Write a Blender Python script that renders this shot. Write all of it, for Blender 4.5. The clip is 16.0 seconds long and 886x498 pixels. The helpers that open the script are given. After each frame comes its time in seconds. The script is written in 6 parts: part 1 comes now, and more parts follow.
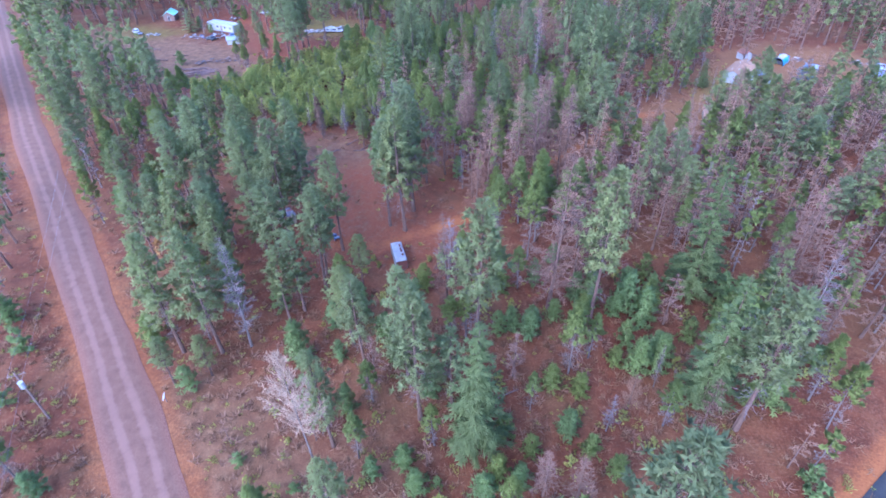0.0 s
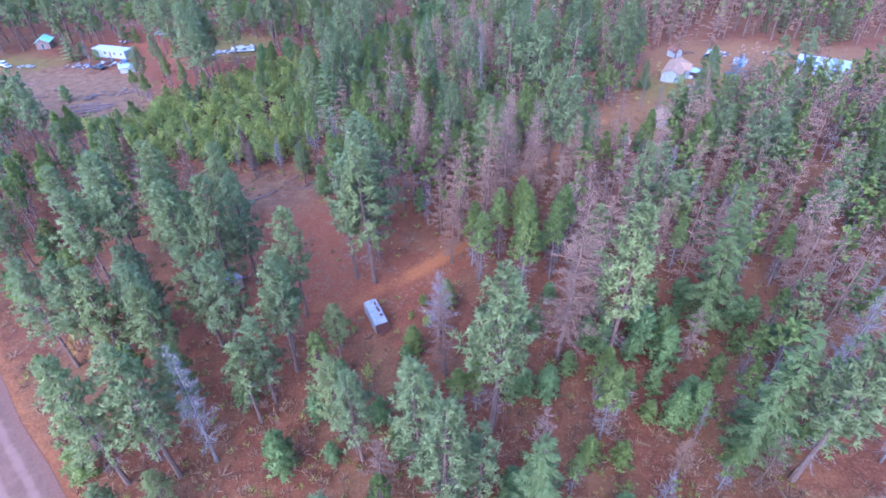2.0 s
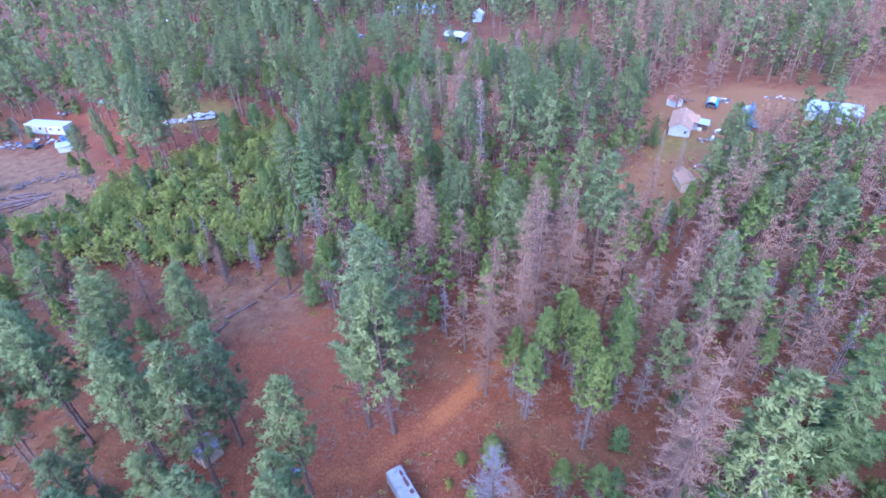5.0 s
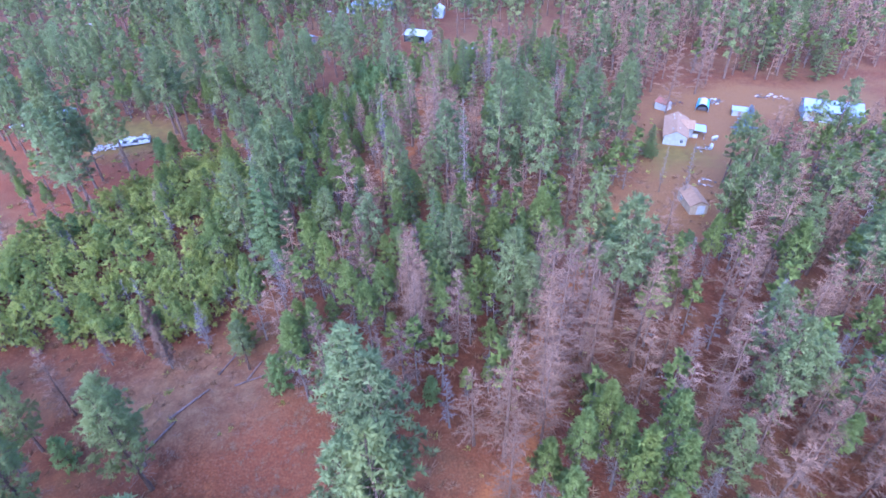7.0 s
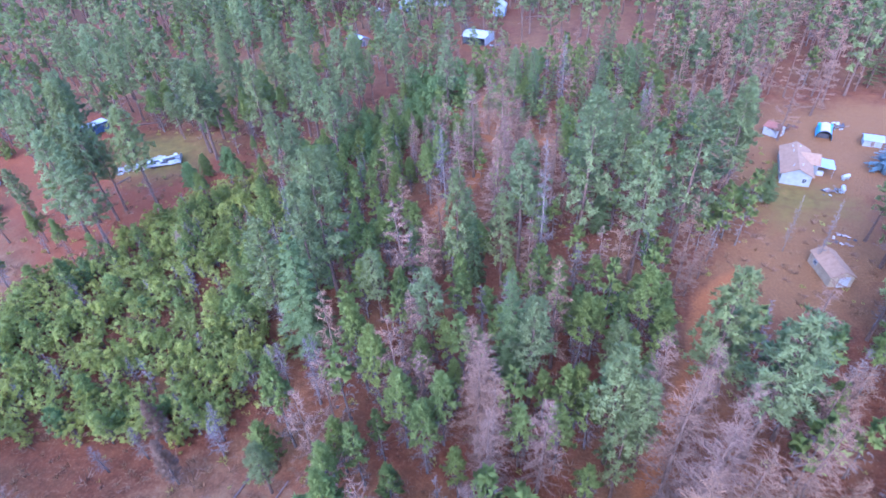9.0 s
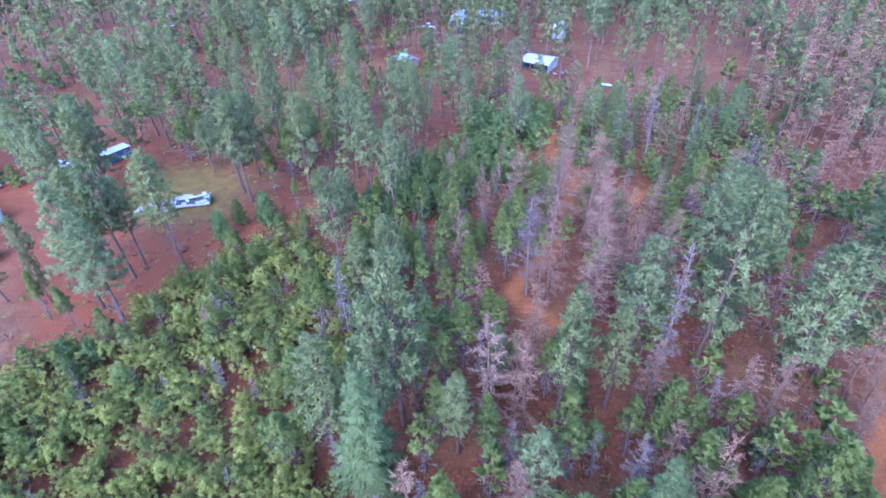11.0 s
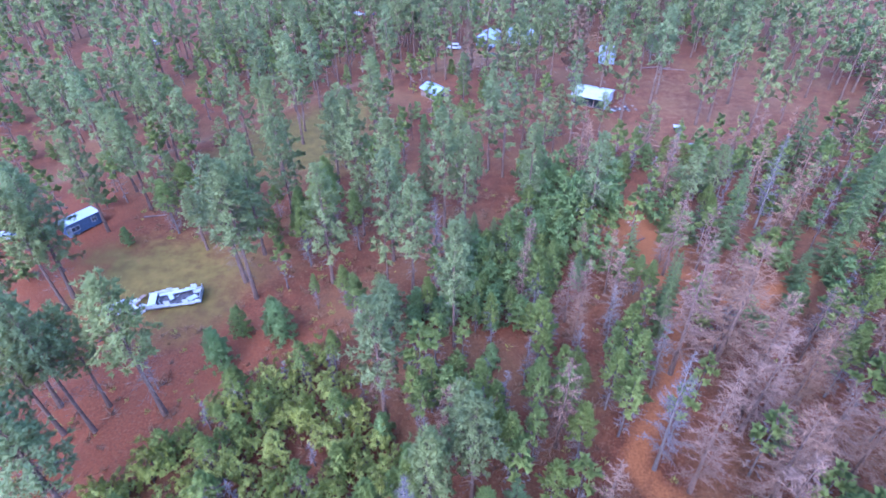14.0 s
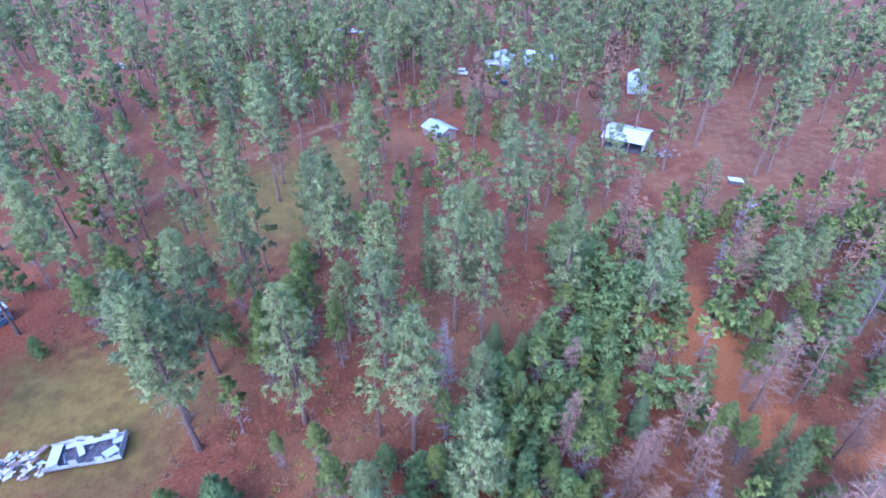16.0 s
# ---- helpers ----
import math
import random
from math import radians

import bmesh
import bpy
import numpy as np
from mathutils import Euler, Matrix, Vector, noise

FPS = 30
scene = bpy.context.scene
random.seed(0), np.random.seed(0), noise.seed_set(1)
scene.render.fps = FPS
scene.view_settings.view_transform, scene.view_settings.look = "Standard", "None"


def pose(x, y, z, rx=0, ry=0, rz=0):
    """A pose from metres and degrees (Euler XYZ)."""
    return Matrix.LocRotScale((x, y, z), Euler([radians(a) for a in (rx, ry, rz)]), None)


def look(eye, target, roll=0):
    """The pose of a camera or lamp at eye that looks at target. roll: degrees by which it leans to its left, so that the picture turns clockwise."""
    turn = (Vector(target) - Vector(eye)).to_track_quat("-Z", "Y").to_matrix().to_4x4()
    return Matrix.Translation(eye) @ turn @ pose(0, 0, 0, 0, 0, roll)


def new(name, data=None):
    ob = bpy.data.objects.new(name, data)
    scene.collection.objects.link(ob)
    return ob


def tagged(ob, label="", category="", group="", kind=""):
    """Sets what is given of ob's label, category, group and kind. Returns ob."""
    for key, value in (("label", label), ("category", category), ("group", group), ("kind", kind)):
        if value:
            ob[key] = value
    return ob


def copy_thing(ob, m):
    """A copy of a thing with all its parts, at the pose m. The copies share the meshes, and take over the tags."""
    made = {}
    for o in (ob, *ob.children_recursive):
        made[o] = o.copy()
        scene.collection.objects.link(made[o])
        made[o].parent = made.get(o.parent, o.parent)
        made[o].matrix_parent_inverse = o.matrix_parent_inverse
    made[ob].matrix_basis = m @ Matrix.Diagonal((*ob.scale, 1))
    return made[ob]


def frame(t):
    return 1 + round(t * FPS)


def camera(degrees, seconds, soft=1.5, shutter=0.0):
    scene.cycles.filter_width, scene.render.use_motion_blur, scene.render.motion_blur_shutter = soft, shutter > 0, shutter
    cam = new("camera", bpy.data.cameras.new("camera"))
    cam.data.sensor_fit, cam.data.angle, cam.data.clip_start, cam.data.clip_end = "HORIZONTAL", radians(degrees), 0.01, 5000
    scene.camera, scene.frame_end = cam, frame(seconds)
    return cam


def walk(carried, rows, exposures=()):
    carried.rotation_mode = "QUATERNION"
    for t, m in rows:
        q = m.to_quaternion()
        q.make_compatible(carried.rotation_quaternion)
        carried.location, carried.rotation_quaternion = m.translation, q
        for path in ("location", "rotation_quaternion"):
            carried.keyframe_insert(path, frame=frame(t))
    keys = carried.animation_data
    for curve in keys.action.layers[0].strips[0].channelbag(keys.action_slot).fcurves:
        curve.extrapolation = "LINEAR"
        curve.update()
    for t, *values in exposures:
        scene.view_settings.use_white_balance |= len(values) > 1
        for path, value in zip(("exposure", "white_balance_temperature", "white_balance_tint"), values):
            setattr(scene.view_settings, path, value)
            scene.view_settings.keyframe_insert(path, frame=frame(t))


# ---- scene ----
cam = camera(77.8, 16.0, soft=1.7, shutter=0.25)
PATH = [
    (0, (3.034, -3.403, 67.719), (2.594, -1.9, 66.477), -1.6),
    (0.5, (-0.987, 0.093, 67.177), (-1.305, 1.629, 65.936), -1.5),
    (1, (-4.922, 3.445, 66.859), (-5.121, 5.0, 65.616), -1.4),
    (1.5, (-8.023, 6.666, 66.44), (-8.205, 8.224, 65.199), -1.2),
    (2, (-10.517, 9.851, 66.288), (-10.672, 11.41, 65.046), -1.3),
    (2.5, (-12.834, 13.26, 66.117), (-12.95, 14.826, 64.879), -1.3),
    (3, (-14.671, 16.885, 66.29), (-14.791, 18.45, 65.051), -1.5),
    (3.5, (-16.437, 20.816, 66.435), (-16.572, 22.387, 65.204), -1.7),
    (4, (-18.132, 25.109, 66.119), (-18.256, 26.712, 64.929), -1.8),
    (4.5, (-19.881, 29.461, 66.068), (-19.966, 31.085, 64.905), -1.9),
    (5, (-21.43, 34.002, 66.023), (-21.46, 35.635, 64.868), -2.1),
    (5.2, (-22.015, 35.871, 66.053), (-22.014, 37.503, 64.897), -2.3),
    (7.3, (-26.182, 58.333, 64.891), (-26.057, 59.932, 63.696), -2.4),
    (7.5, (-26.564, 60.574, 64.839), (-26.429, 62.169, 63.64), -2.5),
    (8, (-27.088, 66.724, 64.438), (-27.02, 68.317, 63.232), -2.9),
    (8.5, (-27.662, 73.201, 64.149), (-27.653, 74.79, 62.936), -3.3),
    (9, (-28.509, 79.767, 64.0), (-28.554, 81.353, 62.783), -3.6),
    (9.5, (-30.083, 86.106, 63.946), (-30.141, 87.692, 62.729), -3.6),
    (9.7, (-30.857, 88.589, 63.814), (-30.946, 90.177, 62.601), -3.7),
    (11.8, (-45.713, 111.817, 64.01), (-45.787, 113.409, 62.801), -0.9),
    (12, (-46.924, 113.717, 63.987), (-46.994, 115.309, 62.778), -0.8),
    (12.5, (-49.069, 118.639, 63.493), (-49.137, 120.233, 62.286), -0.9),
    (13, (-50.906, 124.301, 63.005), (-50.972, 125.894, 61.798), -0.9),
    (13.5, (-52.419, 130.587, 62.357), (-52.485, 132.182, 61.151), -0.9),
    (14, (-53.511, 137.255, 61.667), (-53.577, 138.849, 60.462), -0.9),
    (14.5, (-54.252, 143.826, 60.986), (-54.321, 145.424, 59.786), -1.0),
    (15, (-54.958, 151.152, 60.333), (-55.025, 152.75, 59.133), -1.0),
    (15.5, (-55.678, 158.522, 59.881), (-55.742, 160.121, 58.681), -0.9),
    (16, (-56.034, 166.539, 59.624), (-56.098, 168.14, 58.427), -0.8),
]
walk(cam, [(t, look(eye, target, roll)) for t, eye, target, roll in PATH], [(0, 1.22, 4370, 25), (2, 1.35, 4340, 25), (16, 1.43, 4330, 26.5)])

# ---- world and light: a high overcast sky ----
world = bpy.data.worlds.new("overcast")
scene.world = world
world.use_nodes = True
wn = world.node_tree
sky = wn.nodes.new("ShaderNodeTexSky")
sky.sky_type = "NISHITA"
sky.sun_disc = False
sky.sun_elevation = radians(38)
sky.sun_rotation = radians(200)
sky.dust_density = 2.0
sky.air_density = 1.0
wn.links.new(sky.outputs[0], wn.nodes["Background"].inputs[0])
wn.nodes["Background"].inputs[1].default_value = 0.48
sun = new("sun", bpy.data.lights.new("sun", "SUN"))
sun.data.energy, sun.data.angle, sun.data.color = 1.25, radians(60), (1.0, 0.97, 0.94)
sun.matrix_world = look((-30, -90, 110), (0, 0, 0))

# ---- materials ----


def material(name, rough=0.9, metal=0.0):
    m = bpy.data.materials.new(name)
    m.use_nodes = True
    b = m.node_tree.nodes["Principled BSDF"]
    b.inputs["Roughness"].default_value = rough
    b.inputs["Metallic"].default_value = metal
    b.inputs["Specular IOR Level"].default_value = 0.5 if rough < 0.8 else 0.2
    return m, m.node_tree, b


def nd(tree, kind, **vals):
    n = tree.nodes.new(kind)
    for k, v in vals.items():
        n.inputs[k].default_value = v
    return n


def ramp(tree, src, stops):
    r = tree.nodes.new("ShaderNodeValToRGB")
    el = r.color_ramp.elements
    while len(el) < len(stops):
        el.new(0.5)
    for e, (p, c) in zip(el, stops):
        e.position, e.color = p, (*c, 1)
    tree.links.new(src, r.inputs[0])
    return r.outputs[0]


def mixc(tree, fac, a, b):
    m = tree.nodes.new("ShaderNodeMix")
    m.data_type = "RGBA"
    for s, v in ((0, fac), (6, a), (7, b)):
        if isinstance(v, bpy.types.NodeSocket):
            tree.links.new(v, m.inputs[s])
        else:
            m.inputs[s].default_value = v if s == 0 else (*v, 1)
    return m.outputs[2]


def coords(tree, world_space=True):
    if world_space:
        return tree.nodes.new("ShaderNodeNewGeometry").outputs["Position"]
    return tree.nodes.new("ShaderNodeTexCoord").outputs["Object"]


def noise_of(tree, vec, scale, detail=4.0, rough=0.6):
    n = nd(tree, "ShaderNodeTexNoise", Scale=scale, Detail=detail, Roughness=rough)
    tree.links.new(vec, n.inputs["Vector"])
    return n.outputs["Fac"]


def math_of(tree, op, a, b=0.0, clamp=False):
    m = tree.nodes.new("ShaderNodeMath")
    m.operation, m.use_clamp = op, clamp
    for s, v in ((0, a), (1, b)):
        if isinstance(v, bpy.types.NodeSocket):
            tree.links.new(v, m.inputs[s])
        else:
            m.inputs[s].default_value = v
    return m.outputs[0]


def foliage(name, dark, mid, light, rough=0.75, through_light=0.54, fluffy=False):
    """Needles or leaves: per-tree hue, clumps and single blades all vary."""
    m, t, b = material(name, rough)
    info = t.nodes.new("ShaderNodeObjectInfo").outputs["Random"]
    isl = t.nodes.new("ShaderNodeNewGeometry").outputs["Random Per Island"]
    clump = noise_of(t, coords(t), 0.55, 3)
    f = math_of(t, "ADD", math_of(t, "ADD", math_of(t, "MULTIPLY", isl, 0.14), 0.11), math_of(t, "MULTIPLY", clump, 0.6))
    f = math_of(t, "ADD", f, math_of(t, "MULTIPLY", math_of(t, "SUBTRACT", info, 0.5), 0.3), clamp=True)
    c = ramp(t, f, [(0.15, dark), (0.5, mid), (0.85, light)])
    warm = math_of(t, "MULTIPLY", math_of(t, "FRACT", math_of(t, "MULTIPLY", info, 7.3)), 0.6)
    c = mixc(t, warm, c, tuple(u * v for u, v in zip(mid, (1.12, 1.0, 0.72))))
    t.links.new(c, b.inputs["Base Color"])
    b.inputs["Specular IOR Level"].default_value = 0.2
    tr = t.nodes.new("ShaderNodeBsdfTranslucent")
    if fluffy:
        bend = t.nodes.new("ShaderNodeAttribute")
        bend.attribute_name = "bend"
        turn = t.nodes.new("ShaderNodeVectorTransform")
        turn.vector_type, turn.convert_from, turn.convert_to = "NORMAL", "OBJECT", "WORLD"
        t.links.new(bend.outputs["Vector"], turn.inputs[0])
        t.links.new(turn.outputs[0], b.inputs["Normal"])
    t.links.new(c, tr.inputs["Color"])
    mx = t.nodes.new("ShaderNodeMixShader")
    mx.inputs[0].default_value = through_light
    t.links.new(b.outputs[0], mx.inputs[1])
    t.links.new(tr.outputs[0], mx.inputs[2])
    t.links.new(mx.outputs[0], t.nodes["Material Output"].inputs[0])
    return m


def rough_solid(name, a, b_, scale, rough=0.85, bump=0.3, metal=0.0, c=None, world_space=False):
    """Two or three tones broken up by noise at two scales, with a fine relief."""
    m, t, b = material(name, rough, metal)
    v = coords(t, world_space)
    n1, n2 = noise_of(t, v, scale, 5), noise_of(t, v, scale * 9, 3)
    f = math_of(t, "ADD", math_of(t, "MULTIPLY", n1, 0.65), math_of(t, "MULTIPLY", n2, 0.35))
    stops = [(0.35, a), (0.62, b_)] + ([(0.78, c)] if c else [])
    t.links.new(ramp(t, f, stops), b.inputs["Base Color"])
    bp = nd(t, "ShaderNodeBump", Strength=bump, Distance=0.05)
    t.links.new(n2, bp.inputs["Height"])
    t.links.new(bp.outputs[0], b.inputs["Normal"])
    return m


PINE = foliage("pine_needles", (0.1, 0.117, 0.053), (0.215, 0.248, 0.1), (0.265, 0.302, 0.122), fluffy=True)
FIR = foliage("fir_needles", (0.066, 0.085, 0.037), (0.15, 0.192, 0.072), (0.21, 0.255, 0.098), fluffy=True)
LODGE = foliage("lodgepole_needles", (0.095, 0.118, 0.03), (0.2, 0.245, 0.065), (0.29, 0.335, 0.1), fluffy=True)
YOUNG = foliage("young_conifer_needles", (0.09, 0.125, 0.042), (0.2, 0.275, 0.095), (0.27, 0.35, 0.13), fluffy=True)
SPRUCE = foliage("blue_spruce_needles", (0.05, 0.09, 0.12), (0.14, 0.21, 0.27), (0.25, 0.33, 0.4), fluffy=True)
SHRUB = foliage("shrub_leaves", (0.195, 0.212, 0.046), (0.335, 0.365, 0.088), (0.415, 0.425, 0.122), through_light=0.62, fluffy=True)
RUSTY = foliage("dying_needles", (0.13, 0.075, 0.05), (0.24, 0.15, 0.1), (0.34, 0.23, 0.16), fluffy=True)
GOLD = foliage("golden_leaves", (0.25, 0.14, 0.05), (0.42, 0.25, 0.09), (0.5, 0.33, 0.15), fluffy=True)
LARCH = foliage("bare_larch_twigs", (0.075, 0.041, 0.029), (0.155, 0.092, 0.063), (0.215, 0.133, 0.096), 0.9, 0.1)
GREY = foliage("grey_dead_twigs", (0.085, 0.067, 0.064), (0.135, 0.109, 0.104), (0.2, 0.169, 0.16), 0.9, 0.1)
PALE = foliage("pale_dry_twigs", (0.15, 0.1, 0.07), (0.26, 0.185, 0.13), (0.36, 0.27, 0.2), 0.9, 0.1)
DRYGRASS = foliage("dry_grass_blades", (0.085, 0.045, 0.025), (0.155, 0.09, 0.052), (0.25, 0.165, 0.1), 0.95, 0.15)
BARK = rough_solid("pine_bark", (0.058, 0.038, 0.029), (0.138, 0.084, 0.06), 3.0, 0.95, 0.8)
GREYBARK = rough_solid("grey_bark", (0.078, 0.058, 0.048), (0.15, 0.122, 0.104), 3.0, 0.95, 0.8)

# ---- helpers for building ----


def mesh_of(name, verts, faces, mats, idx=None, smooth=False):
    me = bpy.data.meshes.new(name)
    me.from_pydata([tuple(v) for v in verts], [], faces)
    for m in (mats if isinstance(mats, (list, tuple)) else [mats]):
        me.materials.append(m)
    if idx is not None:
        me.polygons.foreach_set("material_index", idx)
    if smooth:
        me.polygons.foreach_set("use_smooth", [True] * len(me.polygons))
    me.update()
    return me


def part(name, bm, mat, parent, label=""):
    me = bpy.data.meshes.new(name)
    bm.to_mesh(me)
    bm.free()
    me.materials.append(mat)
    ob = new(name, me)
    ob.parent = parent
    return tagged(ob, label)


def box(bm, cx, cy, cz, sx, sy, sz, rz=0.0, bevel=0.0, rx=0.0, ry=0.0):
    made = bmesh.ops.create_cube(bm, size=1.0, matrix=pose(cx, cy, cz, rx, ry, rz) @ Matrix.Diagonal((sx, sy, sz, 1)))
    if bevel:
        es = list({e for v in made["verts"] for e in v.link_edges})
        bmesh.ops.bevel(bm, geom=es, offset=bevel, segments=2, affect="EDGES", profile=0.5)
    return bm


def a_box(*args, **kw):
    return box(bmesh.new(), *args, **kw)


def rod(bm, a, b, r1, r2=None, sides=8):
    a, b = Vector(a), Vector(b)
    d = b - a
    m = Matrix.Translation((a + b) / 2) @ d.to_track_quat("Z", "Y").to_matrix().to_4x4()
    bmesh.ops.create_cone(bm, cap_ends=True, segments=sides, radius1=r1, radius2=r1 if r2 is None else r2, depth=d.length, matrix=m)
    return bm


def thing(name, x, y, yaw=0.0, label="", category="", group="", kind="", z=0.0):
    ob = new(name)
    ob.matrix_basis = pose(x, y, z, 0, 0, yaw)
    return tagged(ob, label, category, group, kind)


# ---- tree shapes ----


class Soup:
    """Triangles gathered in lists, turned into one mesh."""

    def __init__(self):
        self.v, self.f = [], []

    def blade(self, p, d, side, length, width):
        n = len(self.v)
        self.v += [p - side * width / 2, p + side * width / 2, p + d * length]
        self.f.append((n, n + 1, n + 2))

    def leaf(self, p, d, side, length, width):
        n = len(self.v)
        self.v += [p - side * width * 0.5, p + side * width * 0.5 + d * length * 0.15, p + d * length]
        self.f.append((n, n + 1, n + 2))

    def tube(self, pts, radii, sides=6):
        n0 = len(self.v)
        for p, r in zip(pts, radii):
            for k in range(sides):
                a = 2 * math.pi * k / sides
                self.v.append(p + np.array((math.cos(a) * r, math.sin(a) * r, 0.0)))
        for i in range(len(pts) - 1):
            for k in range(sides):
                a, b = n0 + i * sides + k, n0 + i * sides + (k + 1) % sides
                self.f.append((a, b, b + sides, a + sides))
        self.f.append(tuple(n0 + (len(pts) - 1) * sides + k for k in range(sides)))

    def stick(self, a, b, r):
        """A thin three-sided limb."""
        d = b - a
        s = np.cross(d, (0.0, 0.0, 1.0))
        s = s / (np.linalg.norm(s) + 1e-6) * r
        u = np.cross(s, d)
        u = u / (np.linalg.norm(u) + 1e-6) * r
        n = len(self.v)
        self.v += [a + s, a - s, a + u, b]
        self.f += [(n, n + 1, n + 3), (n + 1, n + 2, n + 3), (n + 2, n, n + 3)]

    def mesh(self, name, mats, smooth=False):
        me = mesh_of(name, self.v, self.f, mats, smooth=smooth)
        if name in ("crown", "foliage"):
            # fluffy crowns shade by the direction outwards from their axis
            v = np.array(self.v)
            top = v[:, 2].max()
            out = v.copy()
            out[:, :2] /= np.quantile(np.hypot(v[:, 0], v[:, 1]), 0.8)
            out[:, 2] = 0.6 + 0.7 * (v[:, 2] / top)
            rng = np.random.default_rng(len(v))
            out += np.repeat(rng.normal(size=(len(v) // 3 + 1, 3)) * 0.18, 3, 0)[:len(v)]
            out /= np.linalg.norm(out, axis=1)[:, None] + 1e-6
            me.attributes.new("bend", "FLOAT_VECTOR", "POINT").data.foreach_set("vector", out.astype(np.float32).ravel())
        return me


def unit(v):
    return v / (np.linalg.norm(v) + 1e-9)


def tuft(s, rng, p, out, n, length, width, spread=1.0):
    """A burst of needle sprays round p, leaning outwards."""
    for _ in range(n):
        d = unit(rng.normal(size=3) * spread + out)
        side = unit(np.cross(d, rng.normal(size=3)))
        s.leaf(p + d * length * 0.1, d, side, length * rng.uniform(0.6, 1.15), width * rng.uniform(0.7, 1.3))


def trunk_line(rng, h, bend):
    a = rng.uniform(0, 6.28)
    w = np.array((math.cos(a), math.sin(a), 0.0)) * bend
    return lambda z: w * math.sin(z / h * 2.6) * h * 0.02 + np.array((0.0, 0.0, z))


def trunk_mesh(s, line, h, r, sides=7, steps=6):
    zs = [h * k / steps for k in range(steps + 1)]
    s.tube([line(z - (0.3 if z == 0 else 0)) for z in zs], [max(0.02, r * (1 - z / h) ** 0.85 + (0.35 * r if z == 0 else 0)) for z in zs], sides)


def pine_meshes(seed, detail, base=0.38, wide=3.4):
    """Ponderosa, 24 m high: bare lower stem, rounded uneven crown of bushy sprays on rising limbs."""
    rng = np.random.default_rng(seed)
    h = 24.0
    line = trunk_line(rng, h, 0.6)
    st, cr, dead = Soup(), Soup(), Soup()
    trunk_mesh(st, line, h, 0.3)
    n = int(96 * detail)
    lop = rng.uniform(0, 6.28)
    blades = max(9, int(14 * detail ** 0.55))
    for k in range(n):
        q = (k + rng.uniform()) / n
        z = h * (base + (0.985 - base) * q)
        prof = min(1.0, (0.42 + q * 2.2)) * (1 - q) ** 0.66 + 0.07
        a = k * 2.4 + rng.uniform(-0.5, 0.5)
        reach = wide * prof * rng.uniform(0.62, 1.12) * (1 + 0.16 * math.cos(a - lop))
        rise = 0.1 + 0.55 * q + rng.uniform(-0.12, 0.12)
        o = line(z)
        d = unit(np.array((math.cos(a), math.sin(a), rise)))
        cr_out = unit(d + np.array((0, 0, 0.55)))
        st.stick(o, o + d * reach, 0.05)
        m = max(2, int(1.4 + reach * 1.25))
        for j in range(m):
            u = 1 - 0.72 * j / m
            p = o + d * reach * u + rng.normal(size=3) * 0.26
            tuft(cr, rng, p, cr_out * 0.75, blades, 0.66 / min(1, detail) ** 0.3, 0.25 / min(1, detail) ** 0.5, 0.85)
    tuft(cr, rng, line(h * 0.985), np.array((0, 0, 1.2)), 22, 0.8, 0.17)
    for k in range(int(46 * min(1, detail))):
        z = h * rng.uniform(0.16, base + 0.16)
        a = rng.uniform(0, 6.28)
        o, d = line(z), unit(np.array((math.cos(a), math.sin(a), rng.uniform(-0.35, 0.15))))
        reach = wide * rng.uniform(0.25, 0.75) * min(1.0, 0.35 + z / h / base * 0.6)
        dead.stick(o, o + d * reach, 0.03)
        for j in range(5):
            e = unit(d + rng.normal(size=3) * 0.6)
            dead.blade(o + d * reach * rng.uniform(0.4, 1.0), e, unit(np.cross(e, rng.normal(size=3))), rng.uniform(0.3, 0.8), 0.045 / min(1, detail) ** 0.6)
    return [("trunk", st.mesh("trunk", BARK)), ("crown", cr.mesh("crown", PINE)), ("dead_twigwork", dead.mesh("dead_twigwork", GREY))]


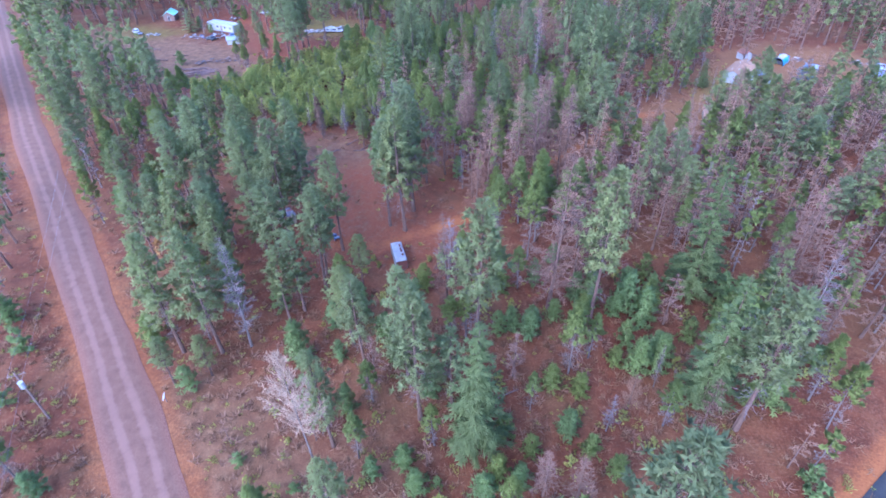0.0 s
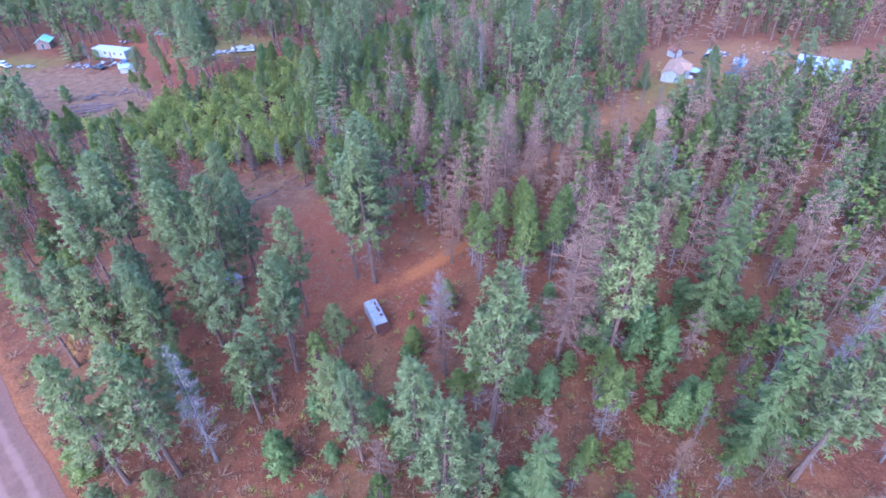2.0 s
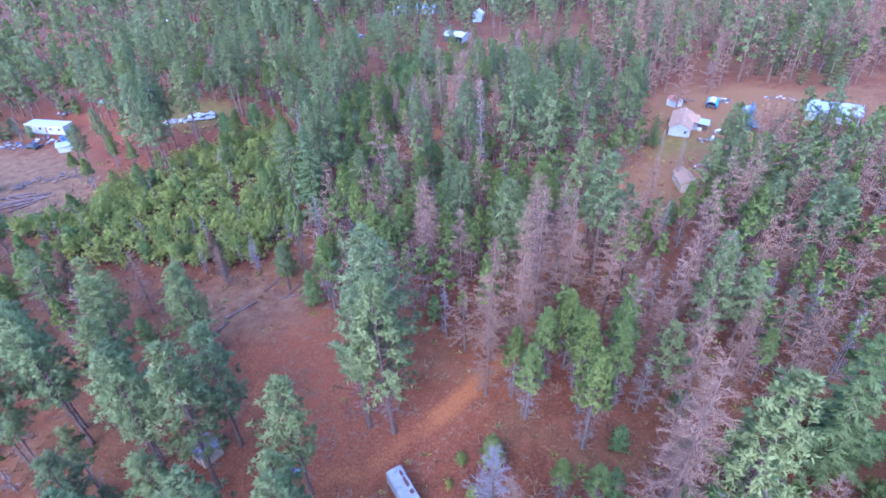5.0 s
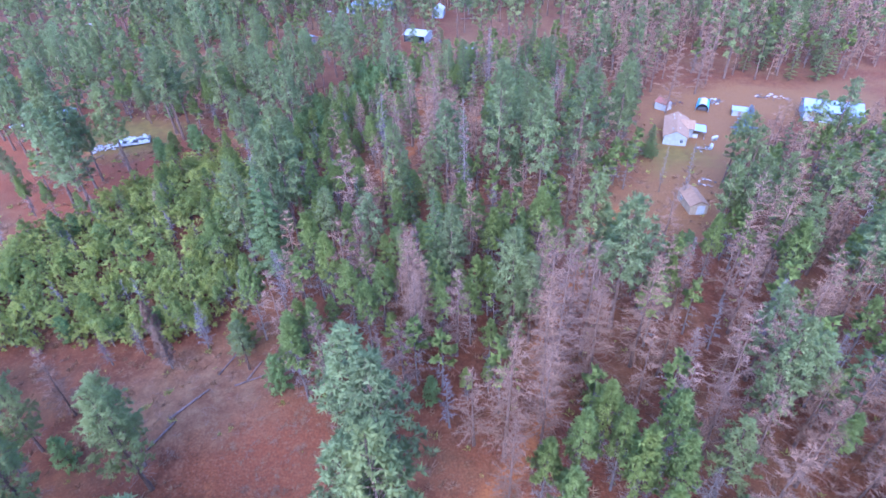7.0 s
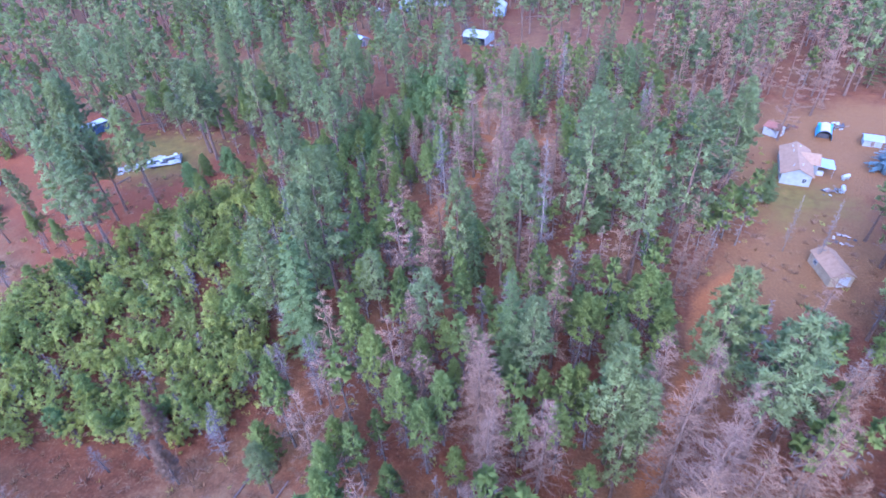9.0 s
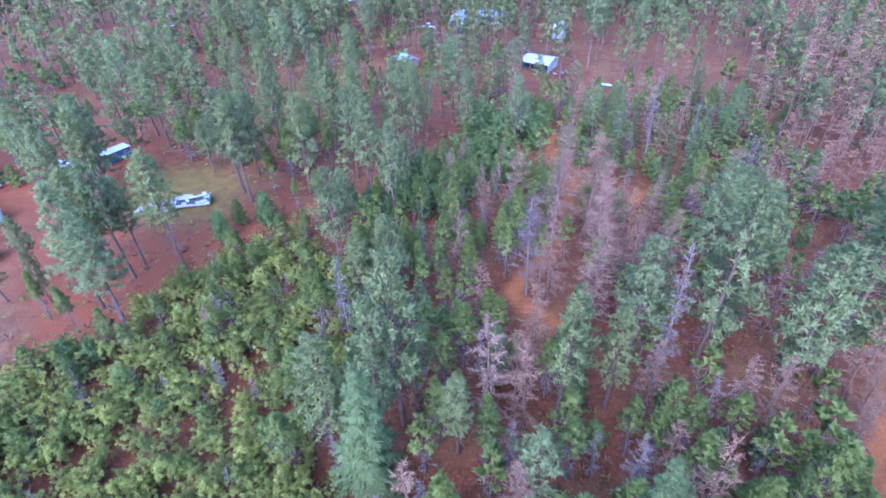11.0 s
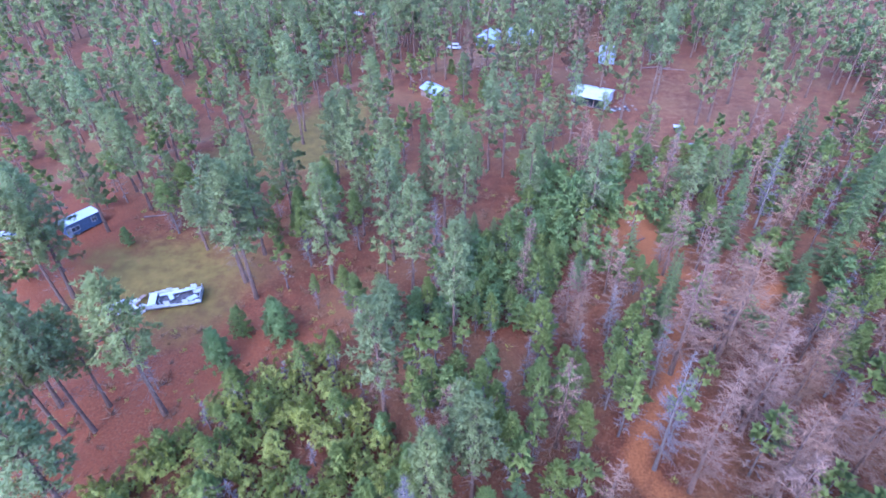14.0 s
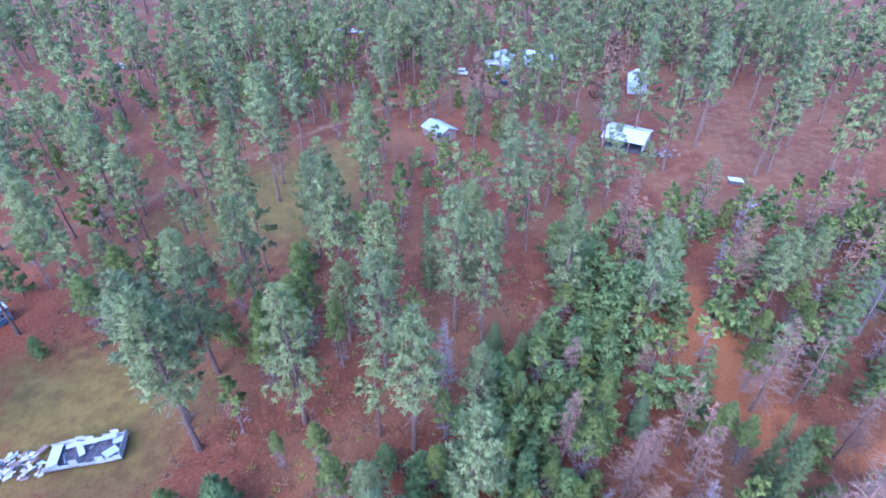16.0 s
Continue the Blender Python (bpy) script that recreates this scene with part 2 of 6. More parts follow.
def fir_meshes(seed, detail, wide=3.9, mat=None, droop=0.12, base=0.06):
    """Conical fir, 24 m high, branches down to near the ground with flat overlapping sprays."""
    rng = np.random.default_rng(seed)
    h = 24.0
    line = trunk_line(rng, h, 0.35)
    st, cr = Soup(), Soup()
    trunk_mesh(st, line, h, 0.3)
    n = int(120 * detail)
    for k in range(n):
        q = ((k + rng.uniform()) / n) ** 1.08
        z = h * (base + (0.97 - base) * q)
        reach = wide * ((1 - q) ** 0.78 * min(1, 0.6 + 4 * q) + 0.06) * rng.uniform(0.65, 1.12)
        a = k * 2.4 + rng.uniform(-0.4, 0.4)
        flat = np.array((math.cos(a), math.sin(a), 0.0))
        side = np.array((-math.sin(a), math.cos(a), 0.0))
        o = line(z)
        m = max(2, int(1.5 + reach * 1.7 * detail ** 0.4))
        st.stick(o, o + flat * reach * 0.9 + np.array((0, 0, -droop * reach)), 0.04)
        for j in range(m):
            u = (j + 0.7) / m
            p = o + flat * reach * u + np.array((0, 0, -droop * reach * u * u + 0.1 * reach * u)) + rng.normal(size=3) * 0.07
            for sg in (-1, -0.45, 0, 0.45, 1):
                d = unit(flat * (0.9 if sg else 1.3) + side * sg * 0.95 + rng.normal(size=3) * 0.2 + np.array((0, 0, -0.12)))
                w = unit(np.cross(d, np.array((0, 0, 1.0)) + rng.normal(size=3) * 0.45))
                cr.leaf(p, d, w, (0.5 + 0.26 * reach * (1 - u * 0.5)) * rng.uniform(0.75, 1.2), 0.27 / detail ** 0.6)
                if sg in (-0.45, 0.45):
                    continue
                d2 = unit(d + rng.normal(size=3) * 0.6 + np.array((0, 0, 0.3)))
                cr.leaf(p, d2, unit(np.cross(d2, rng.normal(size=3))), 0.62 / detail ** 0.3, 0.22 / detail ** 0.5)
    tuft(cr, rng, line(h * 0.965), np.array((0, 0, 1.6)), 10, 0.9, 0.2, 0.6)
    return [("trunk", st.mesh("trunk", BARK)), ("crown", cr.mesh("crown", mat or FIR))]


def bare_meshes(seed, detail, wide=3.2, twig=LARCH, bark=BARK, base=0.12, fill=1.0, up=-0.05):
    """Leafless conical tree, 24 m high: thin limbs with a haze of twigs."""
    rng = np.random.default_rng(seed)
    h = 24.0
    line = trunk_line(rng, h, 0.5)
    st, cr = Soup(), Soup()
    trunk_mesh(st, line, h, 0.24)
    n = int(135 * detail * fill)
    for k in range(n):
        q = (k + rng.uniform()) / n
        z = h * (base + (0.98 - base) * q)
        reach = wide * ((1 - q) ** 0.75 * min(1, 0.55 + 3 * q) + 0.07) * rng.uniform(0.5, 1.15)
        a = rng.uniform(0, 6.28)
        o = line(z)
        d = unit(np.array((math.cos(a), math.sin(a), up + 0.35 * q + rng.uniform(-0.15, 0.15))))
        cr.stick(o, o + d * reach, 0.04)
        m = max(8, int(reach * 16))
        for j in range(m):
            u = rng.uniform(0.15, 1.0)
            p = o + d * reach * u
            e = unit(d * 0.8 + rng.normal(size=3) * 0.65)
            w = unit(np.cross(e, rng.normal(size=3)))
            cr.leaf(p, e, w, rng.uniform(0.35, 1.05), 0.052 / detail ** 0.85)
    return [("trunk", st.mesh("trunk", bark)), ("branchwork", cr.mesh("branchwork", twig))]


def lodgepole_meshes(seed, detail, mat=LODGE, wide=2.9, base=0.47):
    """Young lodgepole, 14 m high: narrow green top over a skirt of grey dead twigs."""
    rng = np.random.default_rng(seed)
    h = 14.0
    line = trunk_line(rng, h, 0.7)
    st, cr, dead = Soup(), Soup(), Soup()
    trunk_mesh(st, line, h, 0.16, 6, 5)
    n = int(70 * detail)
    for k in range(n):
        q = (k + rng.uniform()) / n
        z = h * (base + (0.985 - base) * q)
        reach = wide * ((1 - q) ** 0.95 * min(1, 0.7 + 2 * q) + 0.05) * rng.uniform(0.6, 1.1)
        a = k * 2.4 + rng.uniform(-0.4, 0.4)
        o = line(z)
        d = unit(np.array((math.cos(a), math.sin(a), 0.4 + 0.6 * q)))
        m = max(2, int(1.2 + reach * 1.6))
        for j in range(m):
            u = 1 - 0.6 * j / m
            tuft(cr, rng, o + d * reach * u + rng.normal(size=3) * 0.12, d * 0.8 + np.array((0, 0, 0.3)), int(6 + 6 * detail), 0.6 / detail ** 0.3, 0.25 / detail ** 0.65, 0.85)
    tuft(cr, rng, line(h * 0.98), np.array((0, 0, 1.5)), 8, 0.6, 0.16, 0.6)
    n = int(96 * detail)
    for k in range(n):
        q = (k + rng.uniform()) / n
        z = h * (0.1 + (base + 0.12) * q)
        a = rng.uniform(0, 6.28)
        o, d = line(z), unit(np.array((math.cos(a), math.sin(a), rng.uniform(-0.25, 0.25))))
        reach = wide * rng.uniform(0.45, 1.0) * (0.5 + 0.45 * q)
        dead.stick(o, o + d * reach, 0.022)
        for j in range(9):
            e = unit(d + rng.normal(size=3) * 0.7)
            dead.leaf(o + d * reach * rng.uniform(0.25, 1), e, unit(np.cross(e, rng.normal(size=3))), rng.uniform(0.3, 0.8), 0.055 / detail ** 0.7)
    return [("trunk", st.mesh("trunk", GREYBARK)), ("crown", cr.mesh("crown", mat)), ("dead_twigwork", dead.mesh("dead_twigwork", GREY))]


def sapling_meshes(seed, detail, mat=FIR):
    """Young bushy conifer, 6 m high, green to the ground."""
    rng = np.random.default_rng(seed)
    h = 6.0
    line = trunk_line(rng, h, 0.5)
    st, cr = Soup(), Soup()
    trunk_mesh(st, line, h, 0.09, 5, 3)
    n = int(46 * detail)
    for k in range(n):
        q = (k + rng.uniform()) / n
        z = h * (0.06 + 0.9 * q)
        reach = 2.0 * ((1 - q) ** 0.75 * min(1, 0.65 + 2.5 * q) + 0.08) * rng.uniform(0.65, 1.1)
        a = k * 2.4
        o = line(z)
        d = unit(np.array((math.cos(a), math.sin(a), 0.3 + 0.3 * q)))
        for j in range(max(2, int(1 + reach * 2))):
            u = 1 - 0.35 * j
            tuft(cr, rng, o + d * reach * max(u, 0.2) + rng.normal(size=3) * 0.08, d * 0.8 + np.array((0, 0, 0.25)), 11, 0.55 / detail ** 0.3, 0.22 / detail ** 0.5)
    return [("trunk", st.mesh("trunk", BARK)), ("crown", cr.mesh("crown", mat))]


def shrub_meshes(seed, detail, mat=SHRUB):
    """Broad-leaved thicket shrub, 4 m high: several stems with loose leaf clusters."""
    rng = np.random.default_rng(seed)
    st, cr = Soup(), Soup()
    for k in range(9):
        a = rng.uniform(0, 6.28)
        lean = rng.uniform(0.1, 0.55)
        top = np.array((math.cos(a) * lean * 3.4, math.sin(a) * lean * 3.4, rng.uniform(2.4, 4.0)))
        st.stick(np.zeros(3) + rng.normal(size=3) * (0.1, 0.1, 0), top, 0.05)
        for j in range(int(9 * detail + 1)):
            u = rng.uniform(0.4, 1.0)
            p = top * u + rng.normal(size=3) * 0.55
            tuft(cr, rng, p, np.array((0, 0, 0.3)), 18, 0.42, 0.2, 1.3)
            e = unit(rng.normal(size=3) + np.array((0, 0, 0.5)))
            st.stick(p, p + e * 0.6, 0.015)
    return [("stemwork", st.mesh("stemwork", GREYBARK)), ("foliage", cr.mesh("foliage", mat))]


KINDS = {
    # kind: (object name, category, nominal height, group, label, recipes for close trees, recipes for trees further off)
    "P": ("ponderosa_pine", "pine tree", 24.0, "pines of the woodland", "tall ponderosa pine with blue-green bushy crown on bare trunk",
          [lambda s=s, b=b, w=w: pine_meshes(s, 0.84, b, w) for s, b, w in ((11, 0.32, 4.5), (12, 0.4, 4.3), (13, 0.28, 4.8), (14, 0.45, 4.4))],
          [lambda s=s, b=b, w=w: pine_meshes(s, 0.44, b, w) for s, b, w in ((15, 0.3, 4.5), (16, 0.42, 4.2), (17, 0.36, 4.6))]),
    "F": ("fir_tree", "fir tree", 24.0, "firs of the woodland", "dense conical fir tree with dark green drooping boughs",
          [lambda s=s, w=w: fir_meshes(s, 1.0, w) for s, w in ((21, 3.9), (22, 4.5), (23, 3.5))],
          [lambda s=s, w=w: fir_meshes(s, 0.36, w) for s, w in ((24, 3.8), (25, 4.2))]),
    "L": ("larch_tree", "larch tree", 24.0, "larches of the woodland", "leafless larch with fine pinkish-brown twigs in late autumn",
          [lambda s=s, w=w: bare_meshes(s, 0.85, w) for s, w in ((31, 3.7), (32, 4.2), (33, 3.3))],
          [lambda s=s, w=w: bare_meshes(s, 0.34, w) for s, w in ((34, 3.8), (35, 4.2))]),
    "Y": ("lodgepole_pine", "pine tree", 14.0, "young lodgepoles of the woodland", "slender young lodgepole pine, yellow-green top over grey twigs",
          [lambda s=s, w=w: lodgepole_meshes(s, 1.0, LODGE, w) for s, w in ((41, 2.9), (42, 3.3), (43, 2.5))],
          [lambda s=s, w=w: lodgepole_meshes(s, 0.5, LODGE, w) for s, w in ((44, 2.9), (45, 3.2))]),
    "S": ("dead_snag", "dead tree", 24.0, "dead snags of the woodland", "standing dead tree with bare silver-grey branches",
          [lambda s=s, w=w: bare_meshes(s, 0.75, w, GREY, GREYBARK, 0.16, 0.8, 0.15) for s, w in ((51, 3.2), (52, 2.7))],
          [lambda s=s: bare_meshes(s, 0.36, 2.6, GREY, GREYBARK, 0.15, 0.8, 0.1) for s in (53,)]),
    "s": ("conifer_sapling", "sapling", 6.0, "saplings of the woodland", "bushy young conifer, green down to the ground",
          [lambda s=s, m=m: sapling_meshes(s, 1.0, m) for s, m in ((61, YOUNG), (62, LODGE), (63, YOUNG))],
          [lambda s=s, m=m: sapling_meshes(s, 0.6, m) for s, m in ((64, YOUNG), (65, LODGE), (66, YOUNG))]),
    "B": ("thicket_shrub", "shrub", 4.0, "shrubs of the thicket", "leafy yellow-green thicket shrub with thin grey stems",
          [lambda s=s: shrub_meshes(s, 1.0) for s in (71, 72, 73)], [lambda s=s: shrub_meshes(s, 0.6) for s in (74, 75)]),
    "W": ("pale_shrub_tree", "bare tree", 24.0, "bare broadleaf trees", "leafless broadleaf tree with pale straw-coloured twigs",
          [lambda: [(n, m) for n, m in bare_meshes(81, 0.7, 6.5, PALE, GREYBARK, 0.52, 0.8, 0.6)]], [lambda: bare_meshes(82, 0.5, 6.5, PALE, GREYBARK, 0.25, 0.8, 0.6)]),
    "R": ("dying_pine", "pine tree", 14.0, "dying pines", "dying pine with rust-orange needles",
          [lambda: lodgepole_meshes(91, 0.9, RUSTY, 2.3, 0.25)], [lambda: lodgepole_meshes(92, 0.6, RUSTY, 2.3, 0.3)]),
    "G": ("golden_tree", "broadleaf tree", 4.0, "golden trees", "small broadleaf tree with golden autumn leaves",
          [lambda: shrub_meshes(95, 1.2, GOLD)], [lambda: shrub_meshes(96, 0.7, GOLD)]),
    "U": ("blue_spruce", "spruce tree", 24.0, "spruces", "blue spruce with silvery blue needles in the yard",
          [lambda: fir_meshes(98, 1.0, 4.6, SPRUCE, 0.1, 0.02)], [lambda: fir_meshes(99, 0.6, 4.6, SPRUCE, 0.1, 0.02)]),
}
built, placed, tally, surplus = {}, [], {}, []
pick = random.Random(7)


def near_walk(x, y):
    """Whether a spot lies in the strip that the flight passes over."""
    return -125 < x < 40 and 15 < y < 245


def tree(kind, x, y, h, r=1.0, label="", variant=None, loose=False):
    """A tree of a kind at a spot, h metres high, its crown r times as wide as usual."""
    name, cat, nominal, group, lab, close, far = KINDS[kind]
    if tally.get(kind, 0) >= 290:
        surplus.append((kind, x, y, h, r))
        placed.append((x, y, max(1.2, 0.1 * h)))
        return None
    recipes, key = (close, "c") if near_walk(x, y) and not loose else (far, "f")
    k = pick.randrange(len(recipes)) if variant is None else variant % len(recipes)
    s = h / nominal
    wide = s ** 0.7 * r * (1.08 if kind == "L" else 0.88 if kind == "Y" else 1.0) if kind != "B" else s * r
    lean = Euler((radians(pick.uniform(-1.5, 1.5)), radians(pick.uniform(-1.5, 1.5)), pick.uniform(0, 6.28)))
    m = Matrix.LocRotScale((x, y, 0), lean, (wide, wide, s))
    if (kind, key, k) not in built:
        root = new(name)
        for pn, me in recipes[k]():
            o = new(pn, me)
            o.parent = root
            if pn.endswith("work"):
                tagged(o, kind="stuff")
        built[kind, key, k] = tagged(root, lab, cat, group)
        root.matrix_basis = m
    else:
        root = copy_thing(built[kind, key, k], Matrix())
        root.matrix_basis = m
    if label:
        tagged(root, label)
    elif kind != "B" and h / nominal > 1.1:
        tagged(root, "very " + lab if lab.startswith("tall") else "large " + lab)
    placed.append((x, y, max(1.2, 0.1 * h)))
    tally[kind] = tally.get(kind, 0) + 1
    return root

# ---- plan of the ground ----


def seg_dist(X, Y, pts):
    d = np.full(X.shape, 1e9)
    for (ax, ay), (bx, by) in zip(pts, pts[1:]):
        vx, vy = bx - ax, by - ay
        u = np.clip(((X - ax) * vx + (Y - ay) * vy) / (vx * vx + vy * vy), 0, 1)
        d = np.minimum(d, np.hypot(X - ax - u * vx, Y - ay - u * vy))
    return d


def inside(X, Y, poly):
    c = np.zeros(np.shape(X), bool)
    for (ax, ay), (bx, by) in zip(poly, poly[1:] + poly[:1]):
        c ^= ((ay > Y) != (by > Y)) & (X < (bx - ax) * (Y - ay) / (by - ay + 1e-9) + ax)
    return c


def soft_area(X, Y, poly, edge):
    """1 inside a polygon, 0 outside, with a soft rim."""
    d = seg_dist(X, Y, poly + poly[:1])
    return np.clip(np.where(inside(X, Y, poly), 0.5 + d / edge / 2, 0.5 - d / edge / 2), 0, 1)


GRAVEL = [(-6, -13), (-24, 2), (-43.5, 20.5), (-67, 39.2), (-102, 66.6), (-148, 101.7), (-216, 156.7), (-330, 250), (-700, 550)]
ASPHALT = [(-420, -520), (-36, -58), (10.5, -1.5), (47, 42.5), (90, 94), (420, 490), (900, 1060)]
# bare red and orange earth
CLEARING = [(-62, 114), (-47, 117), (-38, 104), (-33, 92), (-26, 88), (-15, 97), (-12, 93), (-22, 80), (-27, 73), (-40, 70), (-48, 66), (-55, 74), (-52, 88), (-58, 100)]
TRACKS = [[(-48, 62), (-50, 75), (-52, 92), (-58, 104)], [(-44, 74), (-33, 77), (-24, 85)], [(-24, 85), (-15, 94), (-8, 103), (-7, 115), (0, 125), (6, 133), (12, 146), (20, 152)],
          [(-24, 166), (-27, 169.5), (-30, 171.5), (-32, 176), (-29, 181), (-24, 187), (-20, 200), (-17, 215), (-21, 229), (-18, 236)], [(-18, 215), (-8, 204), (8, 213), (20, 222)]]
LANE = [(-230, 200), (-155, 237), (-134, 250), (-120, 263.5), (-98, 292), (-75, 315), (-48, 322), (-43, 334)]
YARD = [(11, 148), (22, 141), (35, 140), (48, 152), (58, 172), (75, 190), (110, 178), (115, 205), (80, 222), (58, 215), (44, 205), (34, 185), (28, 168)]
LAWNS = [[(-122, 218), (-104, 221), (-92, 214), (-93, 198), (-108, 196), (-118, 205)], [(-116, 252), (-104, 275), (-84, 292), (-76, 282), (-82, 246), (-100, 248)], [(34, 166), (52, 172), (45, 182), (36, 184)],
         [(-190, 178), (-165, 182), (-160, 192), (-186, 196)], [(-84, 20), (-72, 8), (-100, 20), (-120, 50), (-100, 44)]]
CORRIDOR = [(-135, 150), (-112, 152), (-96, 166), (-85, 186), (-74, 196), (-88, 204), (-100, 192), (-125, 240), (-160, 242), (-170, 215), (-125, 195), (-135, 170)]
FIELD = [(-25, 255), (0, 258), (30, 262), (60, 285), (70, 320), (20, 330), (-5, 312), (-12, 285)]
LOGYARD = [(-200, 165), (-120, 140), (-106, 146), (-112, 166), (-128, 180), (-150, 184), (-205, 190)]
REGEN = [(-116, 150), (-98, 164), (-84, 186), (-72, 192), (-60, 176), (-53, 152), (-56, 128), (-64, 122), (-96, 124), (-125, 140)]
THICKET = [(-62, 196), (-42, 198), (-34, 215), (-38, 232), (-52, 214), (-60, 204)]
EARTHYARD = [(-66, 322), (-38, 318), (-28, 338), (-50, 342)]
SLASH = [(-75, 108), (-60, 100), (-46, 104), (-42, 114), (-55, 121), (-72, 119)]

# ---- ground: one sheet to the horizon ----


def lines(a, b, step, far):
    mid = list(np.arange(a, b + 0.1, step))
    grow, lo, hi = step, [], []
    x = a
    while x > -far:
        grow *= 1.35
        x -= grow
        lo.append(x)
    x, grow = b, step
    while x < far:
        grow *= 1.35
        x += grow
        hi.append(x)
    return np.array(lo[::-1] + mid + hi)


xs, ys = lines(-240, 130, 2.0, 3500), lines(-20, 420, 2.0, 3500)
GX, GY = np.meshgrid(xs, ys)


def wavy(X, Y, s, seed):
    """Smooth pseudo-random waves between -1 and 1."""
    r = np.random.default_rng(seed)
    out = np.zeros(np.shape(X))
    for k in range(7):
        a, f = r.uniform(0, 6.28), r.uniform(0.5, 1.9) / s
        out = out + np.sin((X * math.cos(a) + Y * math.sin(a)) * f * 6.28 + r.uniform(0, 6.28))
    return out / 4


WX, WY = GX + 2.2 * wavy(GX, GY, 9, 1), GY + 2.2 * wavy(GX, GY, 9, 2)
dirt = soft_area(WX, WY, CLEARING, 7) * 0.22
for k, trk in enumerate(TRACKS):
    dirt = np.maximum(dirt, (0.4 if k == 0 else 0.55 if k == 1 else 1.0) * np.clip(1.0 - seg_dist(GX, GY, trk) / 3.0, 0, 1))
dirt = np.maximum(dirt, 0.8 * soft_area(WX, WY, [(-29, 232), (-14, 234), (-9, 222), (-16, 208), (-26, 213)], 5))
yard = soft_area(WX, WY, YARD, 9) * 0.95
dirt = np.maximum(dirt, np.clip(1.0 - (seg_dist(GX, GY, GRAVEL) - 5.2) / 3.0, 0, 1) * 0.5)
dirt = np.maximum(dirt, np.clip(1.0 - (seg_dist(GX, GY, ASPHALT) - 5.0) / 2.5, 0, 1) * 0.8)
lawn = np.zeros(GX.shape)
for poly in LAWNS:
    lawn = np.maximum(lawn, soft_area(WX, WY, poly, 9))
tan = np.maximum(soft_area(WX, WY, FIELD, 14) * 0.38, soft_area(WX, WY, LOGYARD, 8) * 0.85)
tan = np.maximum(tan, np.maximum(soft_area(WX, WY, SLASH, 6) * 0.6, soft_area(WX, WY, CLEARING, 6) * 0.25))
tan = np.maximum(tan, np.clip(1.15 - seg_dist(GX, GY, LANE) / 2.0, 0, 1) * 0.9)
tan = np.maximum(tan, soft_area(WX, WY, EARTHYARD, 6) * 0.7)
tan = np.maximum(tan, np.clip(0.55 - np.hypot(GX + 30, GY - 28) / 30, 0, 1))
tan = np.maximum(tan, soft_area(WX, WY, [(-58, 34), (-34, 16), (-8, 24), (-8, 42), (-24, 36), (-40, 42), (-52, 44)], 8) * 0.55)
tan = np.maximum(tan, soft_area(WX, WY, [(-140, 80), (-92, 42), (-58, 12), (-30, -14), (-80, -20), (-170, 60)], 8) * 0.5)
red = np.maximum(soft_area(WX, WY, CORRIDOR, 10), soft_area(WX, WY, CLEARING, 12) * 0.9)
open_ = np.clip(1 - np.minimum(seg_dist(GX, GY, GRAVEL) - 5, seg_dist(GX, GY, ASPHALT) - 5) / 3, 0, 1)
GZ = 0.16 * wavy(GX, GY, 7, 3) * (1 - open_) * (1 - np.clip(dirt * 1.2 + lawn * 0.8, 0, 0.85)) - 0.05 - 0.1 * open_
nx, ny = len(xs), len(ys)
gv = np.stack([GX.ravel(), GY.ravel(), GZ.ravel()], 1)
ii = (np.arange(ny - 1)[:, None] * nx + np.arange(nx - 1)[None]).ravel()

mg, t, b = material("forest_floor", 0.95)
P_ = coords(t)


def attr(tree_, name):
    a = tree_.nodes.new("ShaderNodeAttribute")
    a.attribute_name = name
    return a.outputs["Fac"]


n_big, n_mid, n_fine = noise_of(t, P_, 0.06, 4), noise_of(t, P_, 0.45, 5), noise_of(t, P_, 3.2, 5, 0.7)
litter = ramp(t, math_of(t, "ADD", math_of(t, "MULTIPLY", n_mid, 0.5), math_of(t, "MULTIPLY", n_fine, 0.5)),
              [(0.3, (0.036, 0.0112, 0.0046)), (0.5, (0.083, 0.0245, 0.0086)), (0.66, (0.128, 0.045, 0.0165)), (0.8, (0.18, 0.082, 0.034))])
grassy = ramp(t, n_fine, [(0.3, (0.084, 0.0402, 0.0148)), (0.55, (0.145, 0.0745, 0.0271)), (0.75, (0.189, 0.113, 0.0426))])
col = mixc(t, ramp(t, n_big, [(0.45, (0, 0, 0)), (0.62, (0.548, 0.469, 0.324))]), litter, grassy)


def over(tree_, base, mask, tone, push=0.5):
    """Lay a tone over the base where mask, broken by noise, is high."""
    f = math_of(tree_, "ADD", attr(tree_, mask), math_of(tree_, "MULTIPLY", math_of(tree_, "SUBTRACT", n_mid, 0.5), push))
    f = math_of(tree_, "ADD", f, math_of(tree_, "MULTIPLY", math_of(tree_, "SUBTRACT", n_fine, 0.5), push))
    r = tree_.nodes.new("ShaderNodeMapRange")
    r.inputs["From Min"].default_value, r.inputs["From Max"].default_value = 0.25, 0.75
    tree_.links.new(f, r.inputs["Value"])
    return mixc(tree_, r.outputs[0], base, tone)


